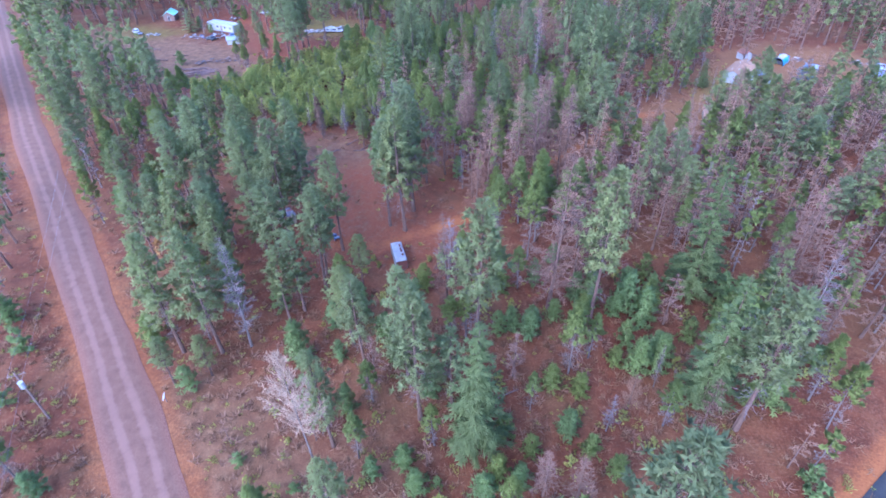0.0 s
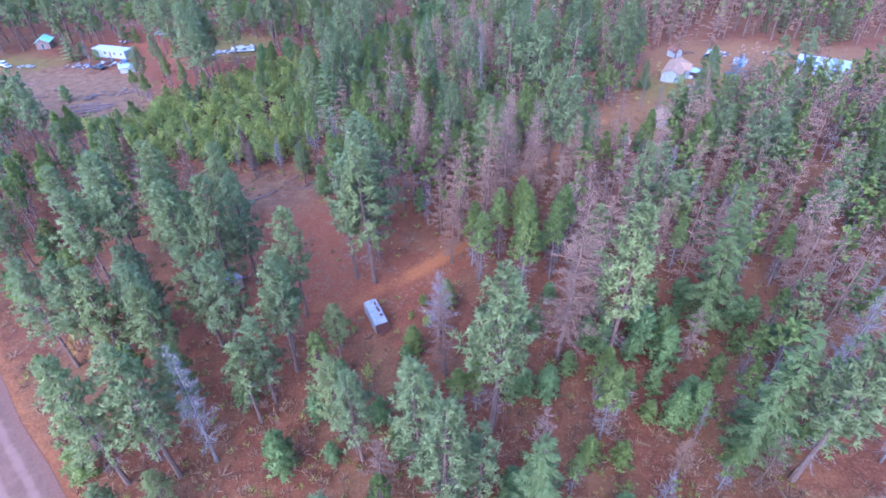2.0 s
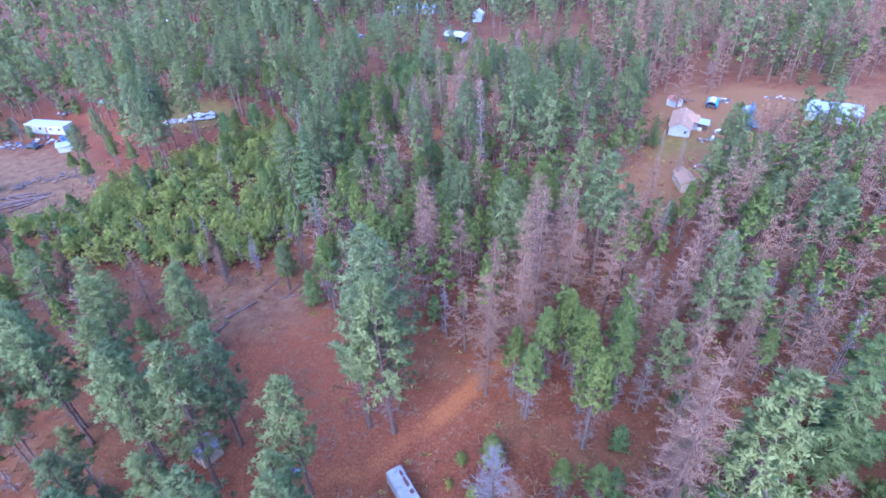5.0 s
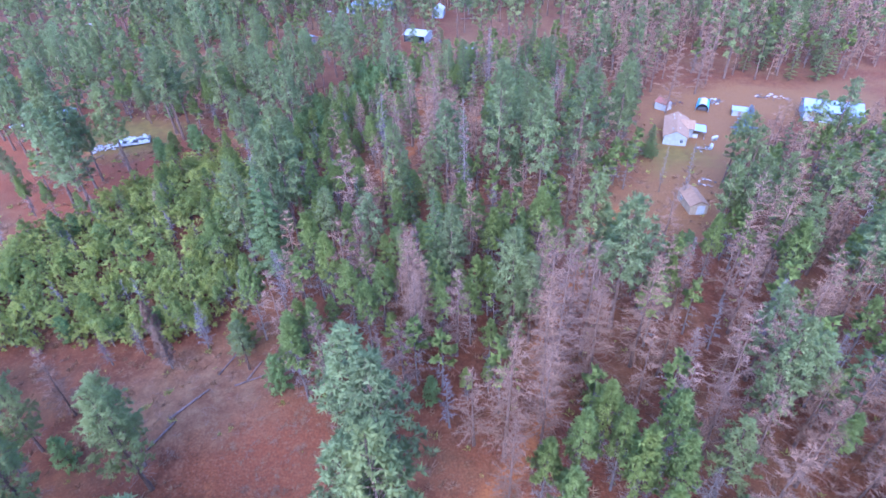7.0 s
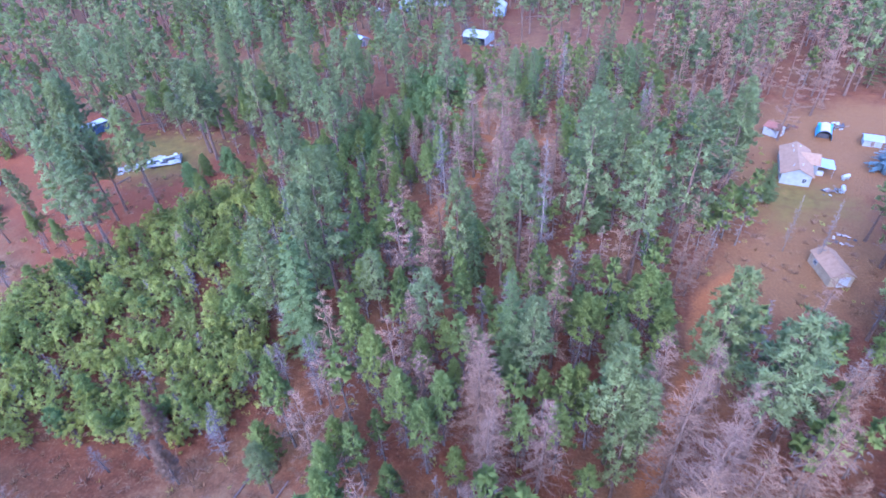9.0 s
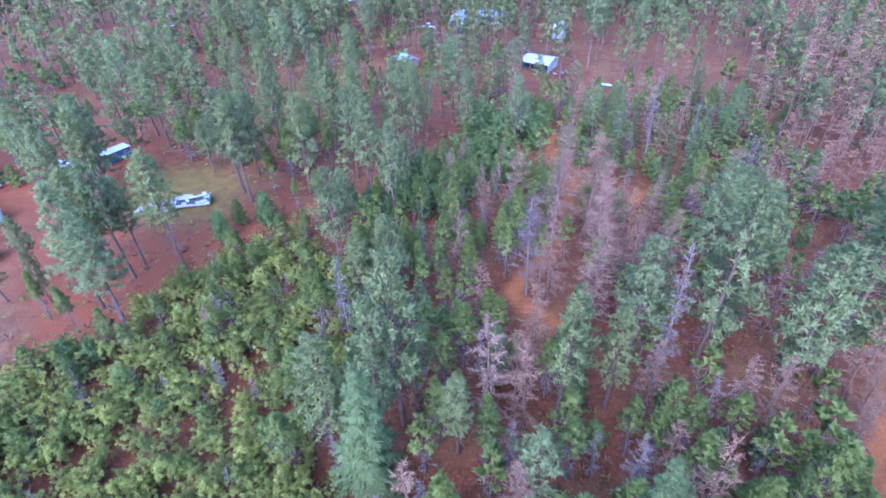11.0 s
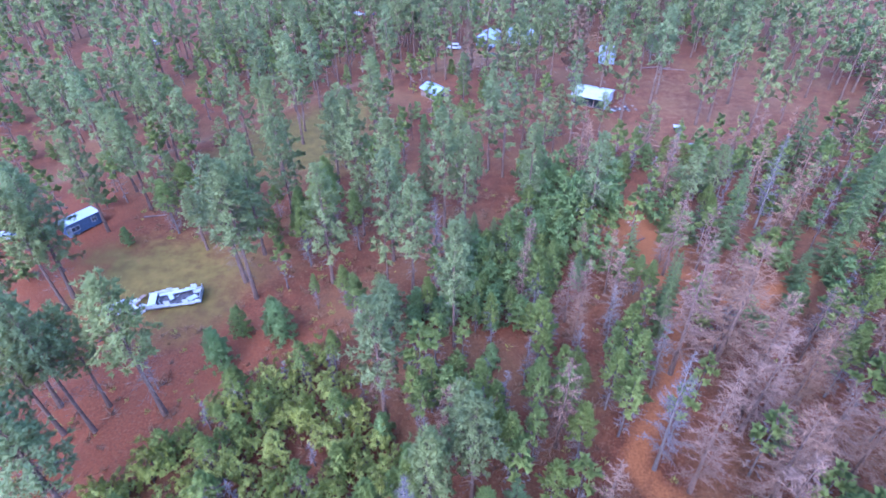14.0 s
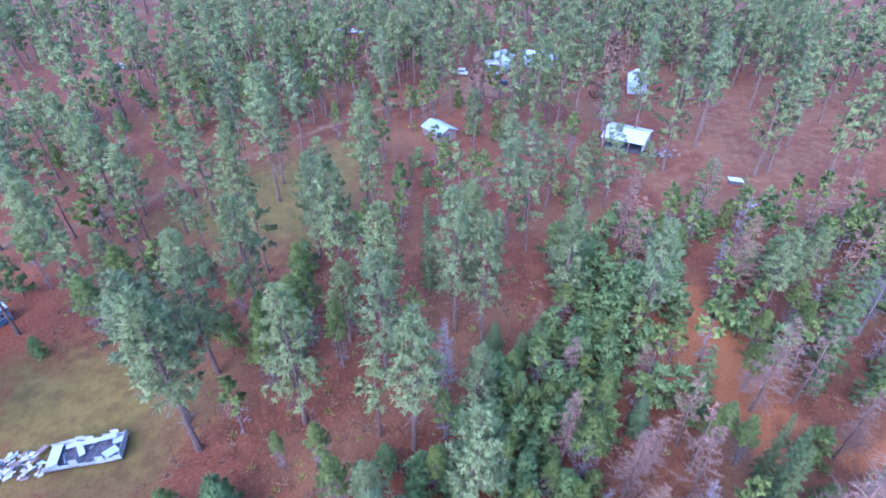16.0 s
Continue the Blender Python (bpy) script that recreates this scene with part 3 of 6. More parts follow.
straw = ramp(t, noise_of(t, P_, 2.3, 7, 0.78), [(0.53, (0, 0, 0)), (0.62, (0.6, 0.6, 0.6))])
col = over(t, col, "red", ramp(t, n_fine, [(0.3, (0.075, 0.02, 0.008)), (0.55, (0.145, 0.041, 0.0145)), (0.8, (0.2, 0.076, 0.029))]))
col = mixc(t, straw, col, (0.165, 0.088, 0.046))
col = over(t, col, "tan", ramp(t, math_of(t, "ADD", math_of(t, "MULTIPLY", n_mid, 0.6), math_of(t, "MULTIPLY", n_fine, 0.4)), [(0.34, (0.055, 0.027, 0.013)), (0.5, (0.115, 0.059, 0.027)), (0.64, (0.165, 0.096, 0.047))]))
col = over(t, col, "yard", ramp(t, n_fine, [(0.3, (0.085, 0.036, 0.012)), (0.55, (0.135, 0.063, 0.022)), (0.8, (0.18, 0.098, 0.04))]))
col = over(t, col, "lawn", ramp(t, n_mid, [(0.35, (0.0748, 0.0467, 0.0103)), (0.6, (0.108, 0.0737, 0.0155)), (0.8, (0.149, 0.0773, 0.0242))]))
col = over(t, col, "dirt", ramp(t, n_fine, [(0.3, (0.132, 0.043, 0.0125)), (0.55, (0.201, 0.071, 0.0205)), (0.8, (0.241, 0.102, 0.033))]), 0.45)
t.links.new(col, b.inputs["Base Color"])
bp = nd(t, "ShaderNodeBump", Strength=0.6, Distance=0.15)
t.links.new(n_fine, bp.inputs["Height"])
t.links.new(bp.outputs[0], b.inputs["Normal"])
me = mesh_of("ground", gv, np.stack([ii, ii + 1, ii + nx + 1, ii + nx], 1).tolist(), mg, smooth=True)
for nm, arr in (("dirt", dirt), ("lawn", lawn), ("tan", tan), ("red", red), ("yard", yard)):
    me.attributes.new(nm, "FLOAT", "POINT").data.foreach_set("value", arr.ravel().astype(np.float32))
tagged(new("ground", me), "reddish forest floor of pine litter, dry grass and orange earth", "ground", kind="structure")


def ribbon(name, line, half, z, mat, label, rows=9, crown=0.12, wander=0.25):
    """A road as a cambered strip along a line, with uneven edges."""
    fine = []
    for (ax, ay), (bx, by) in zip(line, line[1:]):
        n = max(2, int(math.hypot(bx - ax, by - ay) / 2.5)) if math.hypot(ax, ay) < 500 else 4
        fine += [(ax + (bx - ax) * k / n, ay + (by - ay) * k / n) for k in range(n)]
    fine = np.array(fine + [line[-1]])
    for _ in range(6):
        fine[1:-1] = (fine[:-2] + 2 * fine[1:-1] + fine[2:]) / 4
    tg = np.gradient(fine, axis=0)
    tg /= np.linalg.norm(tg, axis=1)[:, None]
    nrm = np.stack([-tg[:, 1], tg[:, 0]], 1)
    v, f = [], []
    for i, (p, n) in enumerate(zip(fine, nrm)):
        l, rr = half + wander * math.sin(i * 0.31) + wander * 0.6 * math.sin(i * 0.83), half + wander * math.sin(i * 0.27 + 2)
        for k in range(rows):
            u = k / (rows - 1) * 2 - 1
            w = u * (rr if u > 0 else l)
            v.append((*(p + n * w), z + crown * (1 - u * u) - (0.12 if abs(u) == 1 else 0)))
    for i in range(len(fine) - 1):
        for k in range(rows - 1):
            a = i * rows + k
            f.append((a, a + 1, a + rows + 1, a + rows))
    me = mesh_of(name, v, f, mat, smooth=True)
    at = me.attributes.new("across", "FLOAT", "POINT")
    at.data.foreach_set("value", np.tile(np.linspace(-1, 1, rows), len(fine)).astype(np.float32))
    return tagged(new(name, me), label, "road", kind="structure")


gm, t, b = material("gravel_surface", 0.95)
P_ = coords(t)
n1, n2 = noise_of(t, P_, 0.5, 4), noise_of(t, P_, 6.0, 4, 0.7)
ac = attr(t, "across")
wob = math_of(t, "ADD", ac, math_of(t, "MULTIPLY", math_of(t, "SUBTRACT", noise_of(t, P_, 0.06, 2), 0.5), 0.16))
rut = ramp(t, math_of(t, "ADD", math_of(t, "ABSOLUTE", math_of(t, "SINE", math_of(t, "MULTIPLY", wob, 4.6))), math_of(t, "MULTIPLY", math_of(t, "SUBTRACT", n1, 0.5), 0.5)), [(0.72, (0, 0, 0)), (0.98, (1, 1, 1))])
basec = ramp(t, math_of(t, "ADD", math_of(t, "MULTIPLY", n1, 0.5), math_of(t, "MULTIPLY", n2, 0.5)), [(0.32, (0.083, 0.042, 0.025)), (0.55, (0.122, 0.064, 0.039)), (0.75, (0.158, 0.088, 0.053))])
shoulder = ramp(t, n2, [(0.35, (0.105, 0.045, 0.026)), (0.7, (0.175, 0.088, 0.053))])
c = mixc(t, math_of(t, "MULTIPLY", rut, 0.55), basec, (0.186, 0.104, 0.0726))
edge = ramp(t, math_of(t, "ABSOLUTE", wob), [(0.66, (0, 0, 0)), (0.9, (1, 1, 1))])
t.links.new(mixc(t, edge, c, shoulder), b.inputs["Base Color"])
bp = nd(t, "ShaderNodeBump", Strength=0.5, Distance=0.05)
t.links.new(n2, bp.inputs["Height"])
t.links.new(bp.outputs[0], b.inputs["Normal"])
ribbon("road_gravel", GRAVEL, 4.1, 0.02, gm, "graded gravel road with pale wheel ruts and soft shoulders")
am = rough_solid("asphalt", (0.022, 0.021, 0.02), (0.036, 0.034, 0.032), 0.8, 0.85, 0.3, world_space=True)
ribbon("road_asphalt", ASPHALT, 3.6, 0.05, am, "two-lane dark grey asphalt road", wander=0.05)

# ---- trees ----
for x, y, h, r in (
    (-18.8, 22.7, 16.0, 1), (14.9, 25.4, 30.0, 1.2), (-24.1, 33.0, 19.2, 0.9), (-52.2, 36.7, 10.0, 1),
    (-47.4, 39.4, 9.0, 1), (-13.8, 40.2, 24.8, 1), (-54.8, 42.6, 23.8, 1), (-48.5, 44.0, 24.5, 1),
    (-25.5, 48.0, 18.0, 1), (29.0, 49.5, 26.0, 1.2), (-47.9, 50.2, 18.0, 0.9), (-28.5, 50.9, 17.0, 1),
    (-17.6, 46.5, 22.4, 1), (-19.1, 53.6, 14.0, 1), (-8.9, 53.4, 28.8, 1.1), (-39.9, 56.1, 17.0, 1),
    (-54.5, 58.1, 20.0, 1), (-62.5, 59.1, 22.0, 1), (-66.4, 59.2, 22.0, 1), (-72.9, 60.3, 21.0, 1),
    (-38.4, 61.8, 21.0, 1), (-58.4, 62.1, 20.0, 1.1),
):
    tree("P", x, y, h, r)
for x, y, h, r in (
    (-47.5, 63.0, 21.0, 1.1), (-32.1, 64.0, 12.0, 1), (-61.9, 65.6, 20.0, 1), (-52.0, 66.0, 20.0, 1),
    (-40.2, 66.0, 19.5, 1), (8.2, 66.0, 29.5, 1), (-40.2, 73.4, 22.0, 1), (-52.6, 74.5, 26.3, 1),
    (-58.9, 75.2, 24.5, 1), (-75.8, 76.4, 22.0, 1), (-61.3, 78.3, 22.0, 1), (-72.8, 81.6, 25.4, 1),
    (-51.5, 81.0, 22.8, 1), (-65.9, 82.5, 22.0, 1), (-30.2, 82.6, 27.0, 1.1), (-33.8, 83.5, 24.0, 0.95),
    (-75.4, 84.4, 24.0, 1), (-116.0, 89.6, 20.0, 1), (-30.8, 90.0, 27.5, 1.2), (15.6, 93.7, 23.5, 0.8),
    (-33.7, 95.2, 27.0, 1), (-61.2, 96.5, 20.0, 1),
):
    tree("P", x, y, h, r)
for x, y, h, r in (
    (23.5, 98.0, 16.0, 1.2), (-128.1, 98.1, 24.0, 1), (-63.3, 100.0, 18.0, 1), (-78.1, 103.8, 14.0, 1),
    (-118.7, 104.2, 24.0, 1), (21.4, 104.4, 18.0, 1), (-132.3, 114.9, 24.0, 1),
    (42.0, 115.1, 20.0, 1), (-52.5, 115.4, 10.0, 1), (47.8, 116.8, 18.0, 1), (5.5, 117.3, 25.6, 1.1),
    (-11.2, 117.8, 20.6, 1), (-115.8, 120.0, 22.0, 1), (49.2, 121.3, 18.0, 1), (-5.6, 124.1, 11.0, 1),
    (3.5, 124.9, 24.7, 1.1), (-19.4, 127.0, 20.0, 0.9), (-8.0, 127.8, 14.0, 1),
    
    ):
    tree("P", x, y, h, r)
for x, y, h, r in (
    (49.3, 133.5, 22.0, 1), (-18.5, 134.0, 13.5, 1), (35.9, 134.8, 20.0, 1), (-139.1, 135.3, 24.0, 1),
    (44.5, 139.2, 18.0, 1), (-41.0, 144.2, 15.0, 1), 
    (-56.6, 143.4, 21.6, 1), (-50.6, 145.0, 27.0, 0.8), (44.5, 152.1, 20.0, 1),
    (-48.4, 148.5, 29.8, 1), (1.2, 151.8, 27.9, 1), (-17.2, 157.4, 24.9, 1),
    (10.0, 157.5, 31.0, 1.1), (46.6, 159.8, 17.0, 1), (-20.9, 151.7, 18.8, 0.9), (70.9, 161.9, 22.0, 1),
    (-6.5, 159.5, 31.0, 1), (-97.0, 166.9, 20.0, 1.3),
):
    tree("P", x, y, h, r)
for x, y, h, r in (
    (-56.8, 167.0, 18.0, 1), (-52.1, 170.1, 19.0, 1), (-102.7, 170.5, 24.5, 1.1),
    (3.1, 170.8, 23.0, 1), (-53.0, 174.0, 17.0, 1), (-2.5, 174.7, 26.0, 0.9),
    (26.5, 175.5, 24.0, 1), (-105.0, 178.2, 23.1, 1), (-101.1, 178.6, 24.6, 0.9),
    (28.2, 180.0, 24.0, 1), (-93.0, 181.5, 24.5, 1.1), (-63.5, 182.2, 20.7, 1), (-107.9, 182.4, 20.0, 1.2),
    (-101.2, 182.6, 19.0, 1), (5.0, 183.0, 20.0, 1), (33.4, 187.0, 20.0, 1), (-63.0, 190.1, 16.0, 1),
    (-65.3, 195.3, 13.2, 1), (-123.0, 197.0, 22.0, 1),
):
    tree("P", x, y, h, r)
for x, y, h, r in (
    (-54.4, 194.5, 22.9, 0.9), (-118.0, 201.2, 23.1, 1), (-118.8, 204.3, 24.0, 1.1), (-87.7, 204.7, 25.1, 1.1),
    (-61.5, 205.6, 22.5, 1), (-149.0, 207.8, 18.0, 1), (-75.6, 208.8, 23.0, 1), (-90.8, 208.9, 24.0, 1.3),
    (-54.0, 209.2, 14.0, 1), (-124.8, 211.1, 22.0, 1), (-140.5, 212.2, 22.0, 1), (-65.7, 215.0, 22.0, 1),
    (-89.8, 216.7, 24.0, 1), (-135.0, 217.3, 22.0, 1), (-101.1, 218.0, 13.0, 1.1),
    (-103.0, 220.8, 11.2, 1), (-72.3, 223.1, 15.0, 1), (-123.0, 223.6, 22.0, 1), (-67.2, 225.1, 23.0, 1),
    (-56.8, 226.0, 24.5, 1), (-28.5, 226.5, 20.0, 1),
):
    tree("P", x, y, h, r)
for x, y, h, r in (
    (-87.1, 227.6, 22.0, 1), (23.2, 229.2, 15.5, 1), (-40.8, 229.5, 20.0, 1), (-9.7, 229.7, 16.0, 1),
    (-73.8, 230.3, 26.0, 1), (-99.0, 231.0, 14.5, 1), (-118.2, 231.6, 22.0, 1), 
    (-4.1, 232.0, 15.0, 1), (-52.8, 223.5, 22.5, 0.8), (-112.2, 233.1, 12.0, 1), (-50.7, 234.9, 16.0, 0.7),
    (-97.0, 234.9, 7.0, 1), (-54.1, 238.0, 19.0, 1), (-93.7, 244.0, 23.0, 1), (-124.7, 238.8, 20.0, 1),
    (-81.0, 243.5, 20.5, 1), (-140.2, 244.5, 22.0, 1), (-102.5, 245.1, 12.0, 1), (-133.7, 246.3, 24.0, 1),
    (-113.6, 247.0, 20.0, 1), (-118.4, 247.6, 25.0, 1),
):
    tree("P", x, y, h, r)
for x, y, h, r in (
    (-47.5, 249.1, 20.0, 1), (-80.4, 250.2, 20.0, 1), (-108.1, 250.5, 12.0, 1), (-83.4, 252.7, 16.0, 1),
    (-103.8, 254.6, 20.0, 1), (-126.2, 254.9, 18.0, 1), (-34.6, 255.9, 16.0, 1), (-43.6, 256.7, 20.0, 1.1),
    (-31.8, 257.9, 10.0, 1), (-144.0, 259.9, 22.0, 1), (-126.9, 260.0, 22.5, 1), (-27.5, 260.4, 18.0, 1),
    (-39.0, 260.4, 18.0, 1), (-75.0, 261.3, 22.0, 1), (-93.4, 262.2, 26.0, 1), (-150.3, 262.6, 20.0, 1),
    (-66.0, 264.2, 10.0, 0.4), (-133.7, 264.4, 22.0, 1), (-19.4, 266.0, 12.0, 1), (-103.4, 267.8, 19.5, 1),
    (-29.5, 268.0, 13.0, 1), (18.8, 268.2, 24.0, 1),
):
    tree("P", x, y, h, r)
for x, y, h, r in (
    (-76.7, 275.0, 20.0, 1), (-45.9, 268.9, 16.5, 1), (-94.7, 269.7, 20.0, 1), (7.6, 273.8, 24.0, 1),
    (29.6, 274.6, 18.0, 0.7), (11.6, 276.1, 24.0, 1), (-11.3, 276.5, 24.0, 1), (-53.3, 282.3, 16.0, 1),
    (-100.3, 282.7, 22.0, 1), (-156.0, 285.0, 15.0, 1), (-94.0, 285.2, 22.0, 1), (-108.5, 285.5, 22.0, 1),
    (-22.4, 287.2, 18.0, 1), (21.1, 287.9, 26.0, 1), (-0.4, 288.5, 26.0, 1), (-14.4, 291.5, 24.0, 1),
    (-38.5, 292.1, 24.0, 1), (-103.4, 295.0, 17.5, 1), (3.4, 295.6, 24.0, 1), (-38.0, 296.0, 24.0, 1),
    (-27.8, 297.6, 26.0, 1), (-32.1, 297.6, 24.0, 1),
):
    tree("P", x, y, h, r)
for x, y, h, r in (
    (-41.0, 302.0, 10.0, 1), (-33.5, 302.6, 26.0, 1), (-76.7, 307.1, 22.0, 1), (-131.2, 308.5, 18.0, 1),
    (30.4, 309.8, 24.0, 1), (21.1, 310.0, 24.0, 1), (2.2, 310.2, 24.0, 1), (-8.7, 310.4, 24.0, 1),
    (-64.5, 310.8, 20.0, 1), (-41.5, 312.6, 22.0, 1), (-131.0, 318.7, 18.0, 1), (-143.6, 318.8, 18.0, 1),
    (-74.5, 325.3, 22.0, 1), (-57.5, 333.5, 20.0, 1),
):
    tree("P", x, y, h, r)
for x, y, h, r in (
    (4.5, 33.2, 10.0, 1), (8.7, 33.6, 10.0, 1), (14.6, 49.2, 8.0, 1), (-15.7, 62.7, 20.1, 0.85),
    (1.1, 67.0, 31.6, 1.1), (4.5, 71.5, 23.5, 1), (39.8, 80.2, 22.0, 1), (42.6, 84.8, 22.0, 1),
    (18.8, 88.0, 17.0, 1), (-16.8, 89.0, 17.0, 1), (8.7, 92.4, 17.0, 1), (22.0, 93.3, 15.0, 1),
    (41.3, 94.2, 16.0, 1), (-15.9, 96.0, 24.0, 1), (-10.8, 96.9, 20.0, 1), (8.8, 100.9, 16.0, 1),
    (17.4, 104.4, 16.0, 1), (-10.0, 101.0, 26.5, 1), (-6.9, 105.4, 27.0, 1), (-1.6, 105.9, 21.5, 1),
    (29.0, 106.5, 20.0, 1), (9.0, 106.7, 14.0, 1),
):
    tree("L", x, y, h, r)
for x, y, h, r in (
    (5.8, 109.0, 21.6, 1), (-76.3, 109.6, 14.0, 1), (35.2, 110.5, 15.0, 1), (-0.9, 112.3, 22.5, 1),
    (-25.9, 113.7, 18.0, 1), (23.8, 113.9, 20.0, 1), (-20.1, 114.3, 17.5, 1), (-25.2, 116.7, 19.0, 1),
    (-1.1, 118.4, 20.0, 1), (-6.2, 119.6, 21.0, 1), (-25.7, 122.0, 20.0, 1.1), (33.2, 122.2, 26.0, 1),
    (-26.6, 127.0, 17.5, 1), (37.6, 131.3, 18.0, 1), (-34.8, 133.0, 16.5, 1), (9.2, 147.3, 10.0, 0.8),
    (13.1, 151.7, 11.0, 0.8), (-30.8, 155.9, 20.0, 1), (-19.5, 169.7, 20.0, 1.3), (-26.6, 172.2, 22.0, 1),
    (-8.9, 172.8, 19.0, 1.2), (-14.0, 173.6, 18.0, 1.2),
):
    tree("L", x, y, h, r)
for x, y, h, r in (
    (-18.0, 180.0, 19.8, 1.2), (-12.5, 181.4, 18.0, 1), (-16.7, 183.0, 22.0, 1), (-8.3, 185.0, 18.0, 1),
    (-23.6, 189.9, 24.0, 1.1), (-17.8, 190.7, 23.0, 1.8), (6.9, 191.2, 20.0, 1), (-36.6, 195.1, 11.0, 1),
    (-37.1, 200.1, 12.0, 1), (50.3, 200.2, 20.0, 1), (-33.9, 203.3, 10.0, 1), (-43.8, 204.1, 13.0, 1),
    (-11.5, 205.3, 13.0, 1), (-18.4, 212.0, 17.0, 1), (64.9, 212.8, 20.0, 1), (-32.4, 214.9, 9.0, 1),
    (-41.3, 216.1, 9.0, 1), (52.4, 216.7, 22.0, 1), (-44.3, 225.2, 7.0, 1), (-12.8, 233.9, 16.0, 1.2),
    (-24.9, 255.0, 10.0, 1),
):
    tree("L", x, y, h, r)
for x, y, h, r in (
    (-5.0, 36.7, 26.3, 0.95), (24.2, 51.9, 25.0, 1.1), (24.5, 74.5, 28.0, 1.1), (-21.5, 131.0, 21.5, 0.9),
    (-51.0, 138.5, 23.3, 1.2), (-35.6, 156.0, 11.0, 1), (-25.3, 151.7, 20.8, 0.6), (-0.8, 165.9, 11.0, 1),
    (34.7, 174.2, 9.0, 1.2), (14.8, 195.1, 14.0, 0.7), (-24.0, 196.0, 16.0, 0.6), (-22.6, 199.0, 15.0, 0.6),
    (-22.0, 202.0, 13.0, 0.5), (-34.2, 208.0, 8.0, 1), (1.8, 208.5, 9.0, 1), (-52.2, 212.0, 7.0, 1),
    (-48.3, 212.0, 7.0, 1), (9.2, 212.4, 18.0, 1), (-47.7, 218.8, 7.0, 1), (-6.4, 219.0, 19.0, 0.8),
    (-51.3, 221.1, 7.0, 1), (-45.3, 221.2, 7.0, 1),
):
    tree("F", x, y, h, r)
for x, y, h, r in (
    (20.0, 225.1, 18.0, 1), (-2.7, 237.2, 9.0, 1), (39.6, 238.0, 12.0, 1), (19.4, 247.8, 18.0, 1),
    (22.9, 251.8, 14.0, 1), (49.0, 251.9, 12.0, 1), (-62.3, 251.9, 8.0, 0.8), (23.1, 256.4, 12.0, 1),
):
    tree("F", x, y, h, r)
for x, y, h, r in (
    (-27.2, 20.7, 10.0, 1), (41.1, 52.7, 13.0, 1), (39.8, 57.2, 13.0, 1), (5.8, 53.6, 14.8, 1),
    (6.0, 59.8, 11.0, 1), (-8.8, 72.1, 8.0, 1), (-4.4, 79.3, 19.0, 0.9),
    (-11.5, 84.3, 14.5, 1), (1.1, 85.7, 17.0, 1), (39.4, 86.4, 13.0, 1), (-13.0, 88.6, 14.0, 1),
    (23.1, 89.5, 12.0, 1), (-3.7, 90.1, 16.0, 1), (-8.0, 90.7, 15.5, 1), (3.0, 91.1, 16.0, 1),
    (-109.8, 93.0, 15.0, 1), (-4.3, 93.9, 16.0, 1), (-105.4, 97.3, 15.0, 1), (-98.9, 97.7, 14.0, 1),
    (-19.5, 105.5, 7.0, 1), (-16.3, 106.8, 6.0, 1),
):
    tree("Y", x, y, h, r)
for x, y, h, r in (
    (-95.5, 109.7, 14.0, 1), (-44.5, 113.4, 13.0, 1), (-98.9, 115.3, 14.0, 1), (-33.3, 117.3, 14.0, 1),
    (14.2, 118.6, 13.0, 1), (33.8, 118.7, 17.6, 1), (45.0, 119.9, 14.0, 1), 
    (-111.3, 120.5, 14.0, 1), (-35.9, 121.1, 15.0, 1), (-31.2, 121.2, 14.2, 1), (-50.8, 121.6, 17.5, 0.8),
    (24.5, 125.7, 15.0, 1), (-39.5, 126.1, 17.0, 1), (-112.6, 126.2, 13.0, 1), (-29.3, 126.7, 10.0, 1),
    (-33.9, 129.4, 12.0, 1), (-42.0, 130.4, 18.6, 1), (-7.6, 131.8, 10.0, 1), (-25.8, 132.6, 10.0, 1),
    (-11.9, 132.6, 15.3, 1), (-2.6, 136.0, 16.2, 1),
):
    tree("Y", x, y, h, r)
for x, y, h, r in (
    (0.3, 136.3, 13.0, 1), (34.6, 138.2, 15.0, 1), (-61.5, 140.7, 12.0, 1), (-111.8, 157.1, 9.0, 1.3),
    (-40.5, 158.2, 13.0, 1), (-41.4, 160.7, 12.0, 1), (-118.5, 163.0, 8.0, 1.2), (-62.2, 163.6, 15.0, 1),
    (-103.4, 164.6, 10.0, 0.8), (-110.0, 167.5, 10.0, 0.8), (-59.0, 168.5, 12.0, 1), (-47.6, 173.9, 12.0, 1),
    (-39.3, 175.2, 12.0, 1), (-48.7, 177.2, 9.0, 1), (-51.7, 178.5, 12.0, 1), (-40.6, 180.2, 12.0, 1),
    (-43.8, 180.3, 13.0, 1), (-34.1, 183.6, 12.0, 1), (-37.6, 184.3, 8.5, 1), (-4.0, 186.3, 14.0, 1),
    (-71.3, 189.5, 8.0, 1), (3.9, 196.0, 16.0, 1.1),
):
    tree("Y", x, y, h, r)
